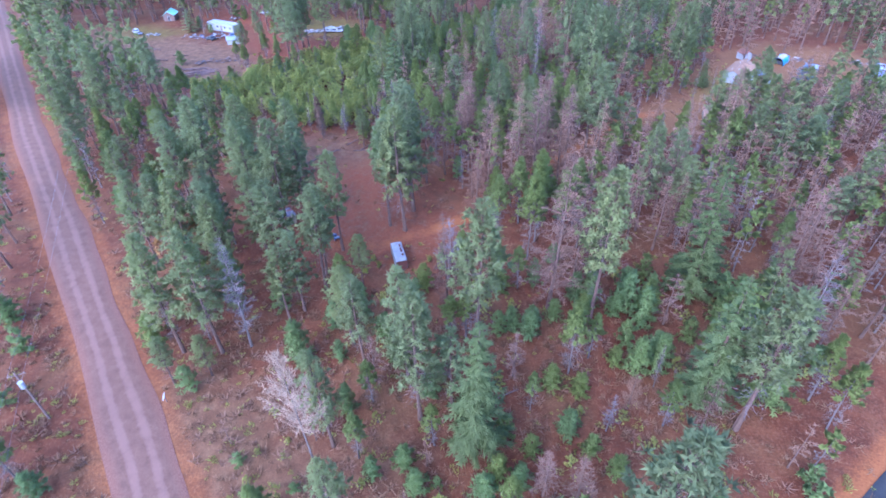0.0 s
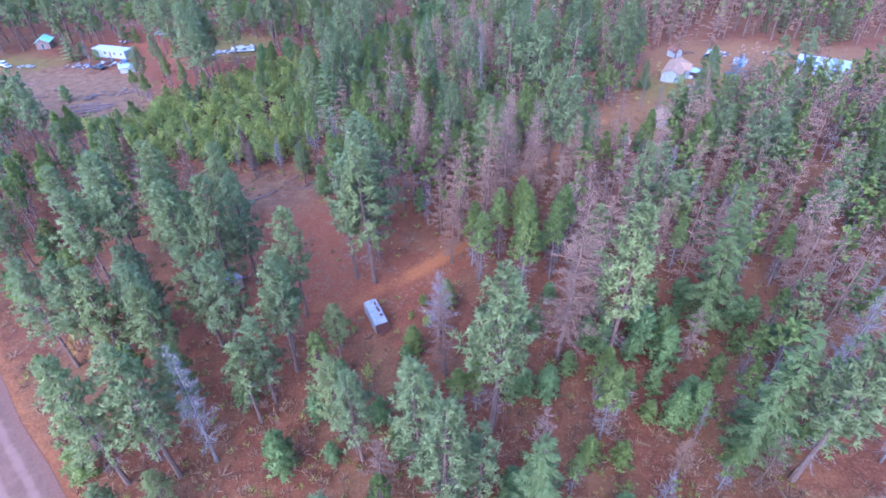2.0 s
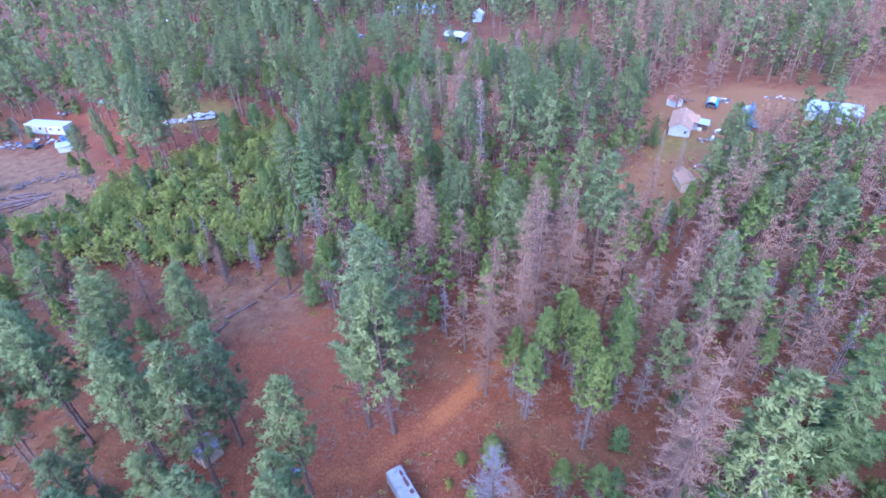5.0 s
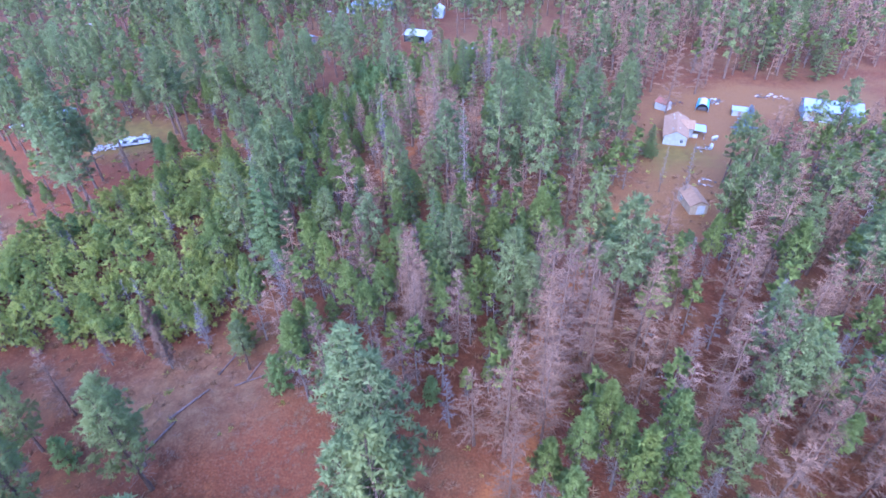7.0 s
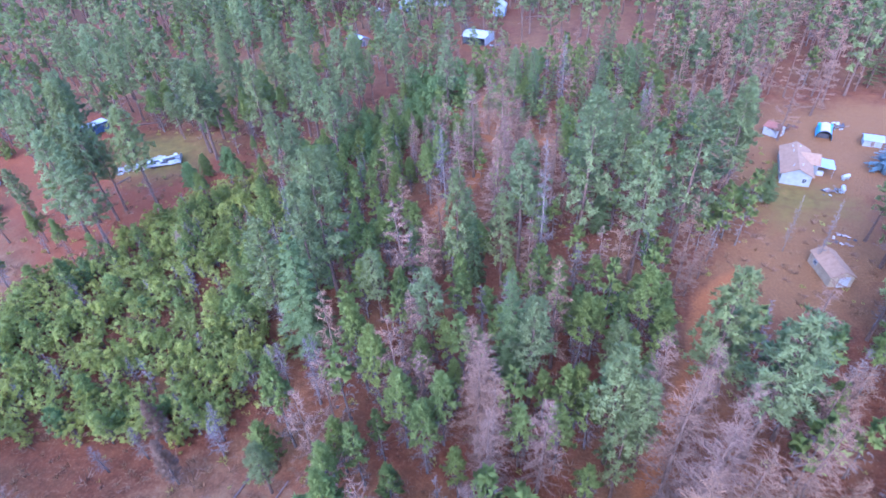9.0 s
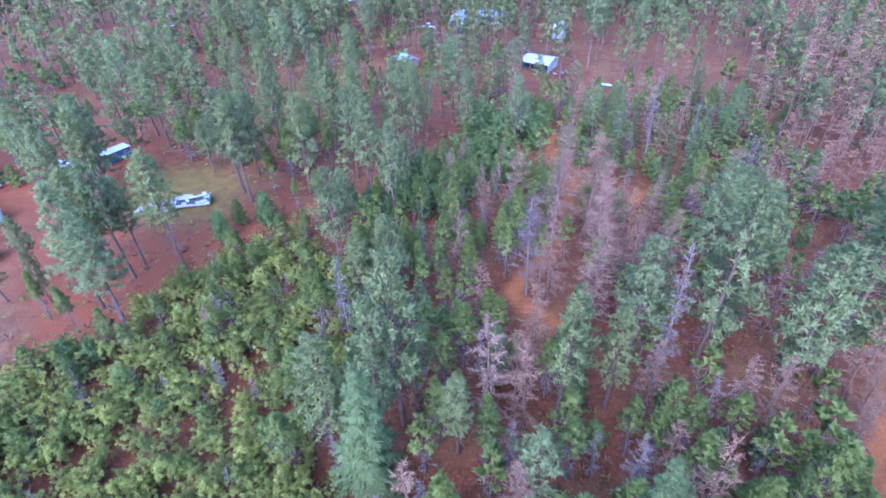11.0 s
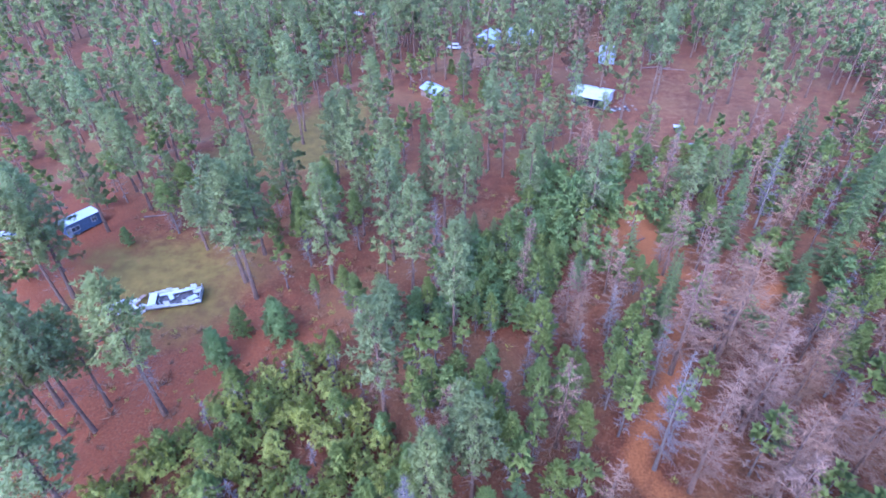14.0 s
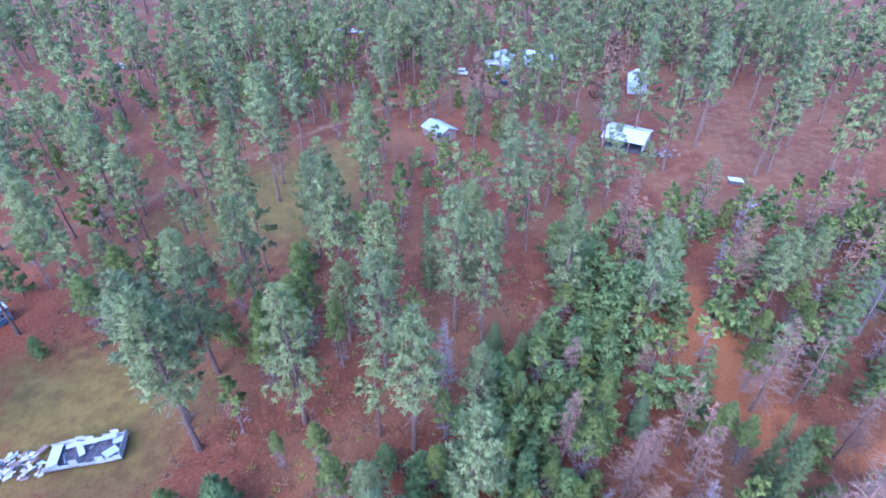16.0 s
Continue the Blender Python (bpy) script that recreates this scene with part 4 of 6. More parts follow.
for x, y, h, r in (
    (-46.0, 199.6, 7.0, 1), (-58.5, 200.0, 9.0, 1), (-41.9, 201.9, 12.0, 1), (-71.8, 202.2, 9.0, 1),
    (-76.7, 202.4, 7.2, 0.7), (-23.7, 204.3, 9.0, 1), (-26.7, 206.0, 8.0, 1), (-24.8, 206.7, 8.0, 1),
    (-38.4, 209.4, 9.0, 1), (-80.4, 213.4, 13.0, 1), (-18.2, 215.2, 9.0, 1), (-81.7, 216.4, 14.0, 1),
    (-72.4, 218.3, 13.0, 1), (-78.5, 218.9, 15.0, 1.2), (-82.3, 219.4, 13.0, 1), (-15.1, 221.3, 9.0, 1),
    (-77.5, 222.1, 15.0, 1), (-108.6, 223.1, 12.0, 1.3), (-8.0, 223.2, 9.0, 1), (-7.1, 227.3, 9.0, 1),
    (-79.3, 228.1, 14.0, 1), (-89.9, 228.6, 8.0, 1),
):
    tree("Y", x, y, h, r)
for x, y, h, r in (
    (-108.7, 231.5, 11.0, 1.3), (-116.5, 273.9, 13.0, 1), (-86.5, 290.9, 10.0, 1), (-94.2, 309.0, 12.0, 1),
):
    tree("Y", x, y, h, r)
for x, y, h, r in (
    (11.8, 44.7, 8.0, 0.8), (18.3, 54.2, 9.0, 0.6), (36.1, 61.3, 23.5, 1), (4.5, 85.0, 12.0, 1),
    (33.7, 97.6, 14.0, 1), (27.0, 99.0, 15.0, 1), (25.4, 109.3, 15.0, 1), (-74.6, 119.0, 6.0, 1),
    (-59.9, 120.6, 8.0, 1), (-70.1, 120.7, 7.0, 1), (-60.8, 123.0, 8.0, 1), (19.3, 123.3, 13.0, 1),
    (-48.6, 128.4, 13.0, 1), (-55.6, 129.6, 8.0, 1), (-54.0, 132.5, 9.0, 1), (-55.7, 132.7, 8.0, 1),
    (-49.3, 133.4, 9.0, 1), (-21.2, 137.4, 15.0, 1), (-34.8, 141.3, 12.0, 1), (34.3, 153.6, 14.0, 0.5),
    (30.7, 157.9, 12.0, 0.5), (-29.9, 175.0, 20.5, 1),
):
    tree("S", x, y, h, r)
for x, y, h, r in (
    (-95.7, 185.5, 9.0, 0.6), (-27.1, 187.3, 13.0, 1), (-36.7, 191.0, 9.0, 1), (-28.8, 193.2, 9.0, 1),
    (-15.9, 194.5, 12.0, 1), (-31.9, 194.9, 12.0, 1), (10.4, 219.7, 18.0, 0.4), (-3.0, 221.6, 10.0, 1),
    (3.2, 226.3, 20.0, 1),
):
    tree("S", x, y, h, r)
for x, y, h, r in (
    (6.5, 42.5, 6.0, 1), (-35.1, 45.5, 9.0, 1), (3.5, 49.7, 5.5, 1),
    (33.6, 54.3, 10.0, 1), (15.4, 55.7, 8.0, 1), (18.6, 57.1, 8.0, 1), (-1.2, 59.1, 7.0, 1),
    (18.2, 59.7, 6.0, 1), (2.1, 64.0, 5.0, 1), (16.2, 65.9, 9.0, 1), (-21.0, 66.4, 6.0, 1),
    (7.5, 68.5, 8.0, 1), (17.0, 68.8, 8.0, 1), (5.4, 69.3, 7.0, 1), (13.6, 69.4, 9.0, 1),
    (-16.6, 77.1, 6.0, 1), (-20.8, 77.6, 2.2, 1), (0.4, 79.0, 5.0, 1), (-46.6, 110.3, 8.0, 1),
    (-53.6, 119.6, 8.0, 1), (-81.8, 130.0, 6.0, 1),
):
    tree("s", x, y, h, r)
for x, y, h, r in (
    (-138.2, 157.7, 5.0, 1.2), (-87.7, 189.3, 7.4, 1), (-89.1, 191.1, 6.5, 1), (-149.5, 192.3, 4.0, 1),
    (-80.6, 195.3, 7.5, 1.3), (-86.9, 195.8, 6.0, 1), (-157.2, 196.3, 5.0, 1), (-82.0, 197.1, 7.0, 1),
    (-48.8, 200.2, 7.0, 1), (-66.9, 200.3, 5.0, 1), (-48.3, 202.1, 5.0, 1), (-64.4, 202.5, 5.0, 1),
    (35.2, 213.1, 8.0, 1), (-116.5, 219.1, 4.0, 1), (-94.0, 224.2, 6.0, 1.3), (-31.1, 229.7, 10.5, 1.1),
    (-34.6, 239.0, 7.0, 1), (-18.5, 244.1, 7.0, 1),
):
    tree("s", x, y, h, r)
for x, y, h, r in (
    (-21.5, 25.6, 29.0, 0.62), (-81.1, 164.6, 6.0, 0.6),
):
    tree("W", x, y, h, r)
for x, y, h, r in (
    (-68.3, 62.8, 13.0, 0.8),
):
    tree("G", x, y, h, r)
for x, y, h, r in (
    (-90.1, 111.1, 13.0, 1), (-64.7, 117.0, 9.0, 1), (-68.6, 123.1, 9.0, 1), (-46.2, 147.2, 12.0, 0.5),
    (-20.4, 297.3, 24.0, 1.5), (-51.6, 308.0, 18.0, 1), (8.9, 324.0, 22.0, 1.2),
):
    tree("R", x, y, h, r)
for x, y, h, r in (
    (64.8, 184.0, 8.0, 1.6),
):
    tree("U", x, y, h, r)
for x, y, h, r in (
    (-35.9, 67.1, 1.6, 1), (-33.2, 67.9, 1.7, 1), (-31.5, 70.3, 1.3, 1), (-33.0, 71.7, 1.6, 0.9),
    (-19.6, 72.7, 2.2, 1), (-22.6, 74.1, 1.4, 1),
):
    tree("B", x, y, h, r)

# pines before the compound, then trees that stand out between these
for kind, x, y, h, r in (
    ("P", -70.0, 90.8, 22.3, 1), ("Y", -3.8, 85.2, 19.6, 1), ("L", -6.9, 111.5, 25.6, 1), ("P", -8.4, 115.9, 17.5, 0.9), ("Y", -42.4, 108.0, 16.5, 1), ("s", -39.0, 108.6, 9.5, 1),
    ("P", -28.4, 147.9, 25.7, 0.7), ("S", -14.0, 154.5, 26.0, 0.9), ("S", -58.2, 163.4, 17.3, 1), ("P", -71.7, 252.4, 19.5, 1), ("S", -57.5, 213.0, 14.8, 1), ("F", -60.9, 234.0, 17.6, 0.5),
    ("P", -10.5, 257.0, 13.0, 1), ("L", 11.2, 251.0, 14.9, 1), ("Y", -68.6, 197.0, 12.0, 1), ("S", -44.7, 46.4, 22.4, 0.9), ("S", -17.6, 70.4, 13.7, 1.5), ("L", -27.0, 119.5, 21.0, 1),
    ("L", 16.2, 118.2, 15.8, 1), ("P", -121.0, 172.0, 12.0, 1), ("P", -118.0, 178.0, 14.0, 0.8), ("P", -126.0, 176.0, 9.0, 1), ("P", -113.0, 172.0, 11.0, 0.8),
    ("Y", -63.0, 18.0, 9.0, 1.3), ("s", -58.0, 17.0, 5.0, 1.2), ("Y", -69.0, 21.0, 8.0, 1.2), ("s", -88.0, 41.0, 6.0, 1.3), ("Y", -93.0, 44.0, 9.0, 1.2), ("Y", -98.0, 48.0, 10.0, 1),
    ("F", -158.5, 191.6, 9.0, 1.9), ("S", -152.0, 191.0, 8.0, 1.4), ("P", -134.0, 205.0, 20.0, 1), ("P", -128.0, 200.0, 22.0, 1), ("P", -157.0, 206.0, 20.0, 1), ("P", -166.0, 199.0, 19.0, 1), ("P", -188.0, 196.0, 20.0, 1),
):
    tree(kind, x, y, h, r)

# ---- building materials ----
WHITE = rough_solid("weathered_white_paint", (0.209, 0.209, 0.209), (0.303, 0.303, 0.303), 0.8, 0.6, 0.1)
WHITEMETAL = rough_solid("white_sheet_metal", (0.274, 0.28, 0.292), (0.378, 0.384, 0.396), 0.5, 0.45, 0.1, 0.2)
TANROOF = rough_solid("tan_shingles", (0.16, 0.092, 0.052), (0.23, 0.142, 0.088), 1.5, 0.9, 0.5)
REDROOF = rough_solid("red_brown_roofing", (0.154, 0.0585, 0.042), (0.224, 0.0975, 0.072), 1.5, 0.9, 0.4)
GREYROOF = rough_solid("grey_roofing", (0.105, 0.0864, 0.098), (0.18, 0.151, 0.168), 1.2, 0.85, 0.4, c=(0.225, 0.144, 0.126))
BLUEROOF = rough_solid("pale_blue_metal_roof", (0.195, 0.225, 0.3), (0.285, 0.315, 0.39), 0.5, 0.5, 0.1, 0.2)
GREENROOF = rough_solid("pale_green_roof", (0.163, 0.325, 0.293), (0.26, 0.423, 0.377), 0.8, 0.6, 0.1)
SIDING = rough_solid("pale_siding", (0.15, 0.158, 0.155), (0.225, 0.232, 0.227), 0.8, 0.75, 0.2)
BEIGE = rough_solid("beige_plywood", (0.208, 0.156, 0.1), (0.299, 0.234, 0.155), 1.5, 0.85, 0.3)
BLUEWALL = rough_solid("blue_siding", (0.024, 0.042, 0.078), (0.045, 0.07, 0.12), 1.5, 0.7, 0.2)
RUST = rough_solid("rusted_metal", (0.042, 0.0165, 0.0138), (0.096, 0.0385, 0.0275), 2.0, 0.9, 0.6)
CHAR = rough_solid("charred_wood", (0.025, 0.022, 0.025), (0.09, 0.08, 0.085), 2.0, 0.95, 0.6)
TIMBER = rough_solid("weathered_timber", (0.104, 0.0682, 0.054), (0.195, 0.136, 0.108), 2.0, 0.9, 0.5)
LOGEND = rough_solid("cut_log_bark", (0.07, 0.045, 0.04), (0.15, 0.1, 0.085), 2.0, 0.95, 0.7)
TARP = rough_solid("blue_tarpaulin", (0.028, 0.154, 0.266), (0.07, 0.238, 0.35), 1.0, 0.5, 0.2)
PALETARP = rough_solid("pale_tarpaulin", (0.24, 0.197, 0.187), (0.33, 0.278, 0.253), 0.8, 0.6, 0.2)
# near-black tone: the shade inside openings and recesses put into a colour
INNERSHADE = rough_solid("inner_shade", (0.03, 0.03, 0.035), (0.06, 0.055, 0.06), 1.0, 0.95, 0.2)
GLASS, t, b = material("window_glass", 0.08)
b.inputs["Base Color"].default_value = (0.03, 0.035, 0.045, 1)
RUBBER = rough_solid("tyre_rubber", (0.02, 0.02, 0.02), (0.04, 0.04, 0.04), 4.0, 0.9, 0.2)
STEEL = rough_solid("dull_steel", (0.15, 0.15, 0.156), (0.24, 0.24, 0.252), 3.0, 0.5, 0.1, 0.8)
PAINTS = {n: rough_solid("car_paint_" + n, a, c, 1.0, 0.35, 0.05) for n, a, c in (("white", (0.315, 0.315, 0.33), (0.413, 0.413, 0.427)), ("black", (0.0112, 0.012, 0.015), (0.0263, 0.0263, 0.03)), ("blue", (0.0225, 0.0375, 0.09), (0.0375, 0.0675, 0.15)), ("silver", (0.262, 0.27, 0.285), (0.375, 0.375, 0.39)))}


def slab(bm, pts, thick):
    """A flat panel from its corners, with thickness downwards along its normal."""
    a = [bm.verts.new(p) for p in pts]
    f = bm.faces.new(a)
    f.normal_update()
    n = f.normal.copy()
    if n.z < 0:
        n = -n
    b = [bm.verts.new(Vector(p) - n * thick) for p in pts]
    bm.faces.new(b[::-1])
    for k in range(len(pts)):
        j = (k + 1) % len(pts)
        bm.faces.new((a[k], b[k], b[j], a[j]))
    bmesh.ops.recalc_face_normals(bm, faces=bm.faces)
    return bm


def opening(root, side, W, L, u, z, w, h, kind="window", mat=GLASS, trim=WHITE):
    """A window or a door on one wall of a building: a frame with its pane or leaf."""
    yaw, off = {"S": (0, L / 2), "N": (180, L / 2), "E": (90, W / 2), "W": (-90, W / 2)}[side]
    m = pose(0, 0, 0, 0, 0, yaw) @ pose(u, -off, z)
    fr = bmesh.new()
    for sx, sz, dx, dz in ((w + 0.16, 0.09, 0, h / 2 + 0.04), (w + 0.16, 0.09, 0, -h / 2 - 0.04), (0.08, h, w / 2 + 0.04, 0), (0.08, h, -w / 2 - 0.04, 0)):
        box(fr, dx, -0.03, dz, sx, 0.1, sz)
    if kind == "window":
        box(fr, 0, -0.02, 0, 0.06, 0.08, h)
    fr.transform(m)
    ob = part(kind, fr, trim, root)
    pn = a_box(0, -0.012, 0, w, 0.05, h)
    pn.transform(m)
    part("pane" if kind == "window" else "door_leaf", pn, mat, ob)


def gable(name, x, y, yaw, L, W, eave, ridge, wallm, roofm, label, category, over=0.35, opens=(), ribs=0, open_sides="", seams=0.0):
    """A gabled building: ridge along its own y. Walls, two roof slopes, ridge cap, openings; sides may stay open on posts."""
    root = thing(name, x, y, yaw, label, category)
    th = 0.14
    for sg, nm in ((-1, "W"), (1, "E")):
        if nm not in open_sides:
            part("side_wall", a_box(sg * (W / 2 - th / 2), 0, eave / 2 - 0.1, th, L - 2 * th, eave + 0.2), wallm, root)
    for sg, nm in ((-1, "S"), (1, "N")):
        if nm in open_sides:
            continue
        bm = bmesh.new()
        y0, y1 = sg * L / 2, sg * (L / 2 - th)
        prof = [(-W / 2, -0.2), (W / 2, -0.2), (W / 2, eave), (0, ridge - 0.06), (-W / 2, eave)]
        a, b_ = [bm.verts.new((px, y0, pz)) for px, pz in prof], [bm.verts.new((px, y1, pz)) for px, pz in prof]
        bm.faces.new(a), bm.faces.new(b_[::-1])
        for k in range(5):
            bm.faces.new((a[k], b_[k], b_[(k + 1) % 5], a[(k + 1) % 5]))
        bmesh.ops.recalc_face_normals(bm, faces=bm.faces)
        part("gable_wall", bm, wallm, root)
    if open_sides:
        for px in (-W / 2 + 0.1, W / 2 - 0.1):
            for k in range(4):
                part("post", a_box(px, -L / 2 + 0.1 + (L - 0.2) * k / 3, eave / 2 - 0.05, 0.16, 0.16, eave + 0.1), TIMBER, root)
        # floor in the near-black interior tone, shade under the roof put into its colour
        part("floor_slab", a_box(0, 0, 0.03, W - 0.4, L - 0.4, 0.14), INNERSHADE, root)
    sl = (ridge - eave) / (W / 2)
    ro = []
    for sg in (-1, 1):
        xe = sg * (W / 2 + over)
        ze = eave - sl * over + 0.12
        bm = slab(bmesh.new(), [(0, -L / 2 - over, ridge + 0.12), (xe, -L / 2 - over, ze), (xe, L / 2 + over, ze), (0, L / 2 + over, ridge + 0.12)], 0.1)
        s_ob = part("roof_slope", bm, roofm, root)
        ro.append(s_ob)
        if ribs:
            rb = bmesh.new()
            for k in range(ribs):
                yy = -L / 2 - over + 0.1 + (L + 2 * over - 0.2) * k / (ribs - 1)
                ln = math.hypot(xe, ridge + 0.12 - ze)
                box(rb, xe / 2, yy, (ridge + 0.12 + ze) / 2 + 0.025, ln, 0.05, 0.05, 0, ry=math.degrees(math.atan2(ridge + 0.12 - ze, xe)))
            tagged(part("ribwork", rb, roofm, s_ob), kind="stuff")
        if seams:
            n = int(math.hypot(xe, ridge - eave) / seams)
            for k in range(1, n):
                u = k / n
                part("shingle_course", a_box(xe * u, 0, ridge + 0.12 + (ze - ridge - 0.12) * u + 0.012, 0.05, L + 2 * over - 0.02, 0.03), roofm, s_ob)
    part("ridge_cap", a_box(0, 0, ridge + 0.13, 0.3, L + 2 * over + 0.02, 0.06, bevel=0.02), roofm, root)
    for o in opens:
        opening(root, o[0], W, L, *o[1:])
    return root


def wheel(root, x, y, z, r=0.33, w=0.22):
    ob = part("wheel", rod(bmesh.new(), (x - w / 2, y, z), (x + w / 2, y, z), r, sides=16), RUBBER, root)
    part("rim", rod(bmesh.new(), (x - w / 2 - 0.012, y, z), (x + w / 2 + 0.012, y, z), r * 0.6, sides=12), STEEL, ob)


def car(name, x, y, yaw, paint, label, cab=(-0.3, 2.1), long=4.5, high=1.45, bed=False, category="car"):
    """A parked vehicle along its own y: body, cabin, windows, wheels, lamps."""
    root = thing(name, x, y, yaw, label, category)
    w = 1.8
    m = PAINTS[paint]
    part("body", a_box(0, 0, 0.62, w, long, 0.58, bevel=0.14), m, root)
    bm = bmesh.new()
    cy, cl = cab
    made = bmesh.ops.create_cube(bm, size=1.0, matrix=Matrix.Translation((0, cy, 0.9 + (high - 0.9) / 2)) @ Matrix.Diagonal((w * 0.92, cl, high - 0.88, 1)))
    for v in bm.verts:
        if v.co.z > 1:
            v.co.x *= 0.82
            v.co.y = cy + (v.co.y - cy) * 0.74
    bmesh.ops.bevel(bm, geom=list(bm.edges), offset=0.07, segments=2, affect="EDGES", profile=0.5)
    cabin = part("cabin", bm, m, root)
    for sg in (-1, 1):
        part("side_window", a_box(sg * w * 0.43, cy, (high + 0.92) / 2, 0.05, cl * 0.74, (high - 0.9) * 0.55, ry=-sg * 16), GLASS, cabin)
        part("windscreen" if sg > 0 else "rear_window", a_box(0, cy + sg * cl * 0.445, (high + 0.92) / 2, w * 0.72, 0.05, (high - 0.9) * 0.6, rx=sg * 26), GLASS, cabin)
        part("headlamp", a_box(sg * 0.62, long / 2 - 0.02, 0.72, 0.34, 0.08, 0.14, bevel=0.02), GLASS, root)
        for wy in (-long * 0.31, long * 0.31):
            wheel(root, sg * (w / 2 - 0.1), wy, 0.33)
    if bed:
        # thin near-black sheet on the solid body, painting the shaded hollow of the bed
        part("truck_bed", a_box(0, -long * 0.3, 0.93, w * 0.82, long * 0.36, 0.05), INNERSHADE, root)
    return root


def junk(name, x, y, yaw, sx, sy, n, mats, label, seed, high=0.5):
    """A heap of broken panels and boards."""
    root = thing(name, x, y, yaw, label, "debris")
    r = random.Random(seed)
    for k in range(n):
        w, d = r.uniform(0.3, 1.3), r.uniform(0.2, 0.9)
        px, py = r.uniform(-sx / 2, sx / 2), r.uniform(-sy / 2, sy / 2)
        part("panel", a_box(px, py, r.uniform(0.05, high), w, d, r.uniform(0.03, 0.12), r.uniform(0, 180), rx=r.uniform(-18, 18), ry=r.uniform(-18, 18)), mats[k % len(mats)], root)
    return root


# ---- the clearing by the track ----
def cargo_trailer():
    """Old box trailer, its white shell stained, roof rusted through along one side, end door gone."""
    root = thing("cargo_trailer", -28.1, 72.8, 30, "old white box trailer with rusted-through roof on bare earth", "trailer")
    L, W, z0, h = 5.9, 2.2, 0.35, 2.15
    r = 0.28
    prof = [(-W / 2, z0), (W / 2, z0), (W / 2, z0 + h - r)] + [(W / 2 - r + r * math.cos(a), z0 + h - r + r * math.sin(a)) for a in (0.4, 0.8, 1.2, 1.57)] + [(-W / 2 + r - r * math.sin(a), z0 + h - r + r * math.cos(a)) for a in (0.0, 0.4, 0.8, 1.2)] + [(-W / 2, z0 + h - r)]
    bm = bmesh.new()
    a = [bm.verts.new((px, L / 2, pz)) for px, pz in prof]
    c = [bm.verts.new((px, -L / 2, pz)) for px, pz in prof]
    bm.faces.new(a)
    for k in range(len(prof)):
        bm.faces.new((a[k], c[k], c[(k + 1) % len(prof)], a[(k + 1) % len(prof)]))
    bmesh.ops.recalc_face_normals(bm, faces=bm.faces)
    bmesh.ops.solidify(bm, geom=list(bm.faces), thickness=0.05)
    m, t, b = material("stained_white_shell", 0.5)
    v = coords(t, False)
    n1, n2 = noise_of(t, v, 1.1, 5), noise_of(t, v, 7, 4)
    f = math_of(t, "ADD", math_of(t, "MULTIPLY", n1, 0.7), math_of(t, "MULTIPLY", n2, 0.3))
    t.links.new(ramp(t, f, [(0.3, (0.085, 0.062, 0.05)), (0.45, (0.16, 0.15, 0.145)), (0.7, (0.235, 0.228, 0.222))]), b.inputs["Base Color"])
    part("shell", bm, m, root)
    part("end_panel", a_box(0, -L / 2 - 0.01, z0 + h / 2 - 0.04, W - 0.06, 0.06, h - 0.2), RUST, root, "dark rusted open end of the trailer")
    part("corner_trim", a_box(-W / 2, -L / 2 + 0.03, z0 + h / 2 - 0.1, 0.08, 0.08, h - 0.2), m, root)
    rng = random.Random(4)
    for k, (yy, ln, w) in enumerate(((1.9, 1.2, 0.4), (0.3, 1.5, 0.5), (-1.1, 0.8, 0.55), (1.0, 0.5, 0.3))):
        bm = bmesh.new()
        vs = []
        for j in range(11):
            an = j / 11 * 6.283
            q = rng.uniform(0.75, 1.15)
            vs.append(bm.verts.new((0.55 + math.cos(an) * w / 2 * q, yy + math.sin(an) * ln / 2 * q, z0 + h + 0.004)))
        fc = bm.faces.new(vs)
        ex = bmesh.ops.extrude_face_region(bm, geom=[fc])
        bmesh.ops.translate(bm, verts=[g for g in ex["geom"] if isinstance(g, bmesh.types.BMVert)], vec=(0, 0, 0.012))
        part("rust_patch", bm, RUST, root, "dark hole rusted into the roof")
    for sg in (-1, 1):
        wheel(root, sg * (W / 2 - 0.16), -0.6, 0.3, 0.32)
        wheel(root, sg * (W / 2 - 0.16), 0.3, 0.3, 0.32)
    part("chassis", a_box(0, 0.2, 0.26, 0.9, L + 1.2, 0.14), RUST, root)


cargo_trailer()


def lean_to():
    """Small shed with a purple-grey mono-pitch roof."""
    root = thing("shed", -55.6, 79.4, -35, "small shed with purple-grey patched roof and beige plywood wall", "shed")
    w, d, h = 3.0, 2.8, 2.3
    for cx, cy, sx, sy in ((0, -d / 2, w, 0.1), (0, d / 2, w, 0.1), (-w / 2 + 0.05, 0, 0.1, d - 0.1), (w / 2 - 0.05, 0, 0.1, d - 0.1)):
        part("wall", a_box(cx, cy, h / 2 - 0.05, sx, sy, h + 0.1), BEIGE, root)
    for k in range(5):
        part("roof_sheet", a_box(-w / 2 - 0.1 + (k + 0.5) * (w + 0.3) / 5, 0, h + 0.22, (w + 0.3) / 5 - 0.02, d + 0.6, 0.05, rx=-8), GREYROOF if k != 1 else REDROOF, root)
    part("door", a_box(0.5, -d / 2 - 0.07, 1.0, 0.9, 0.04, 1.95), TIMBER, root)


lean_to()


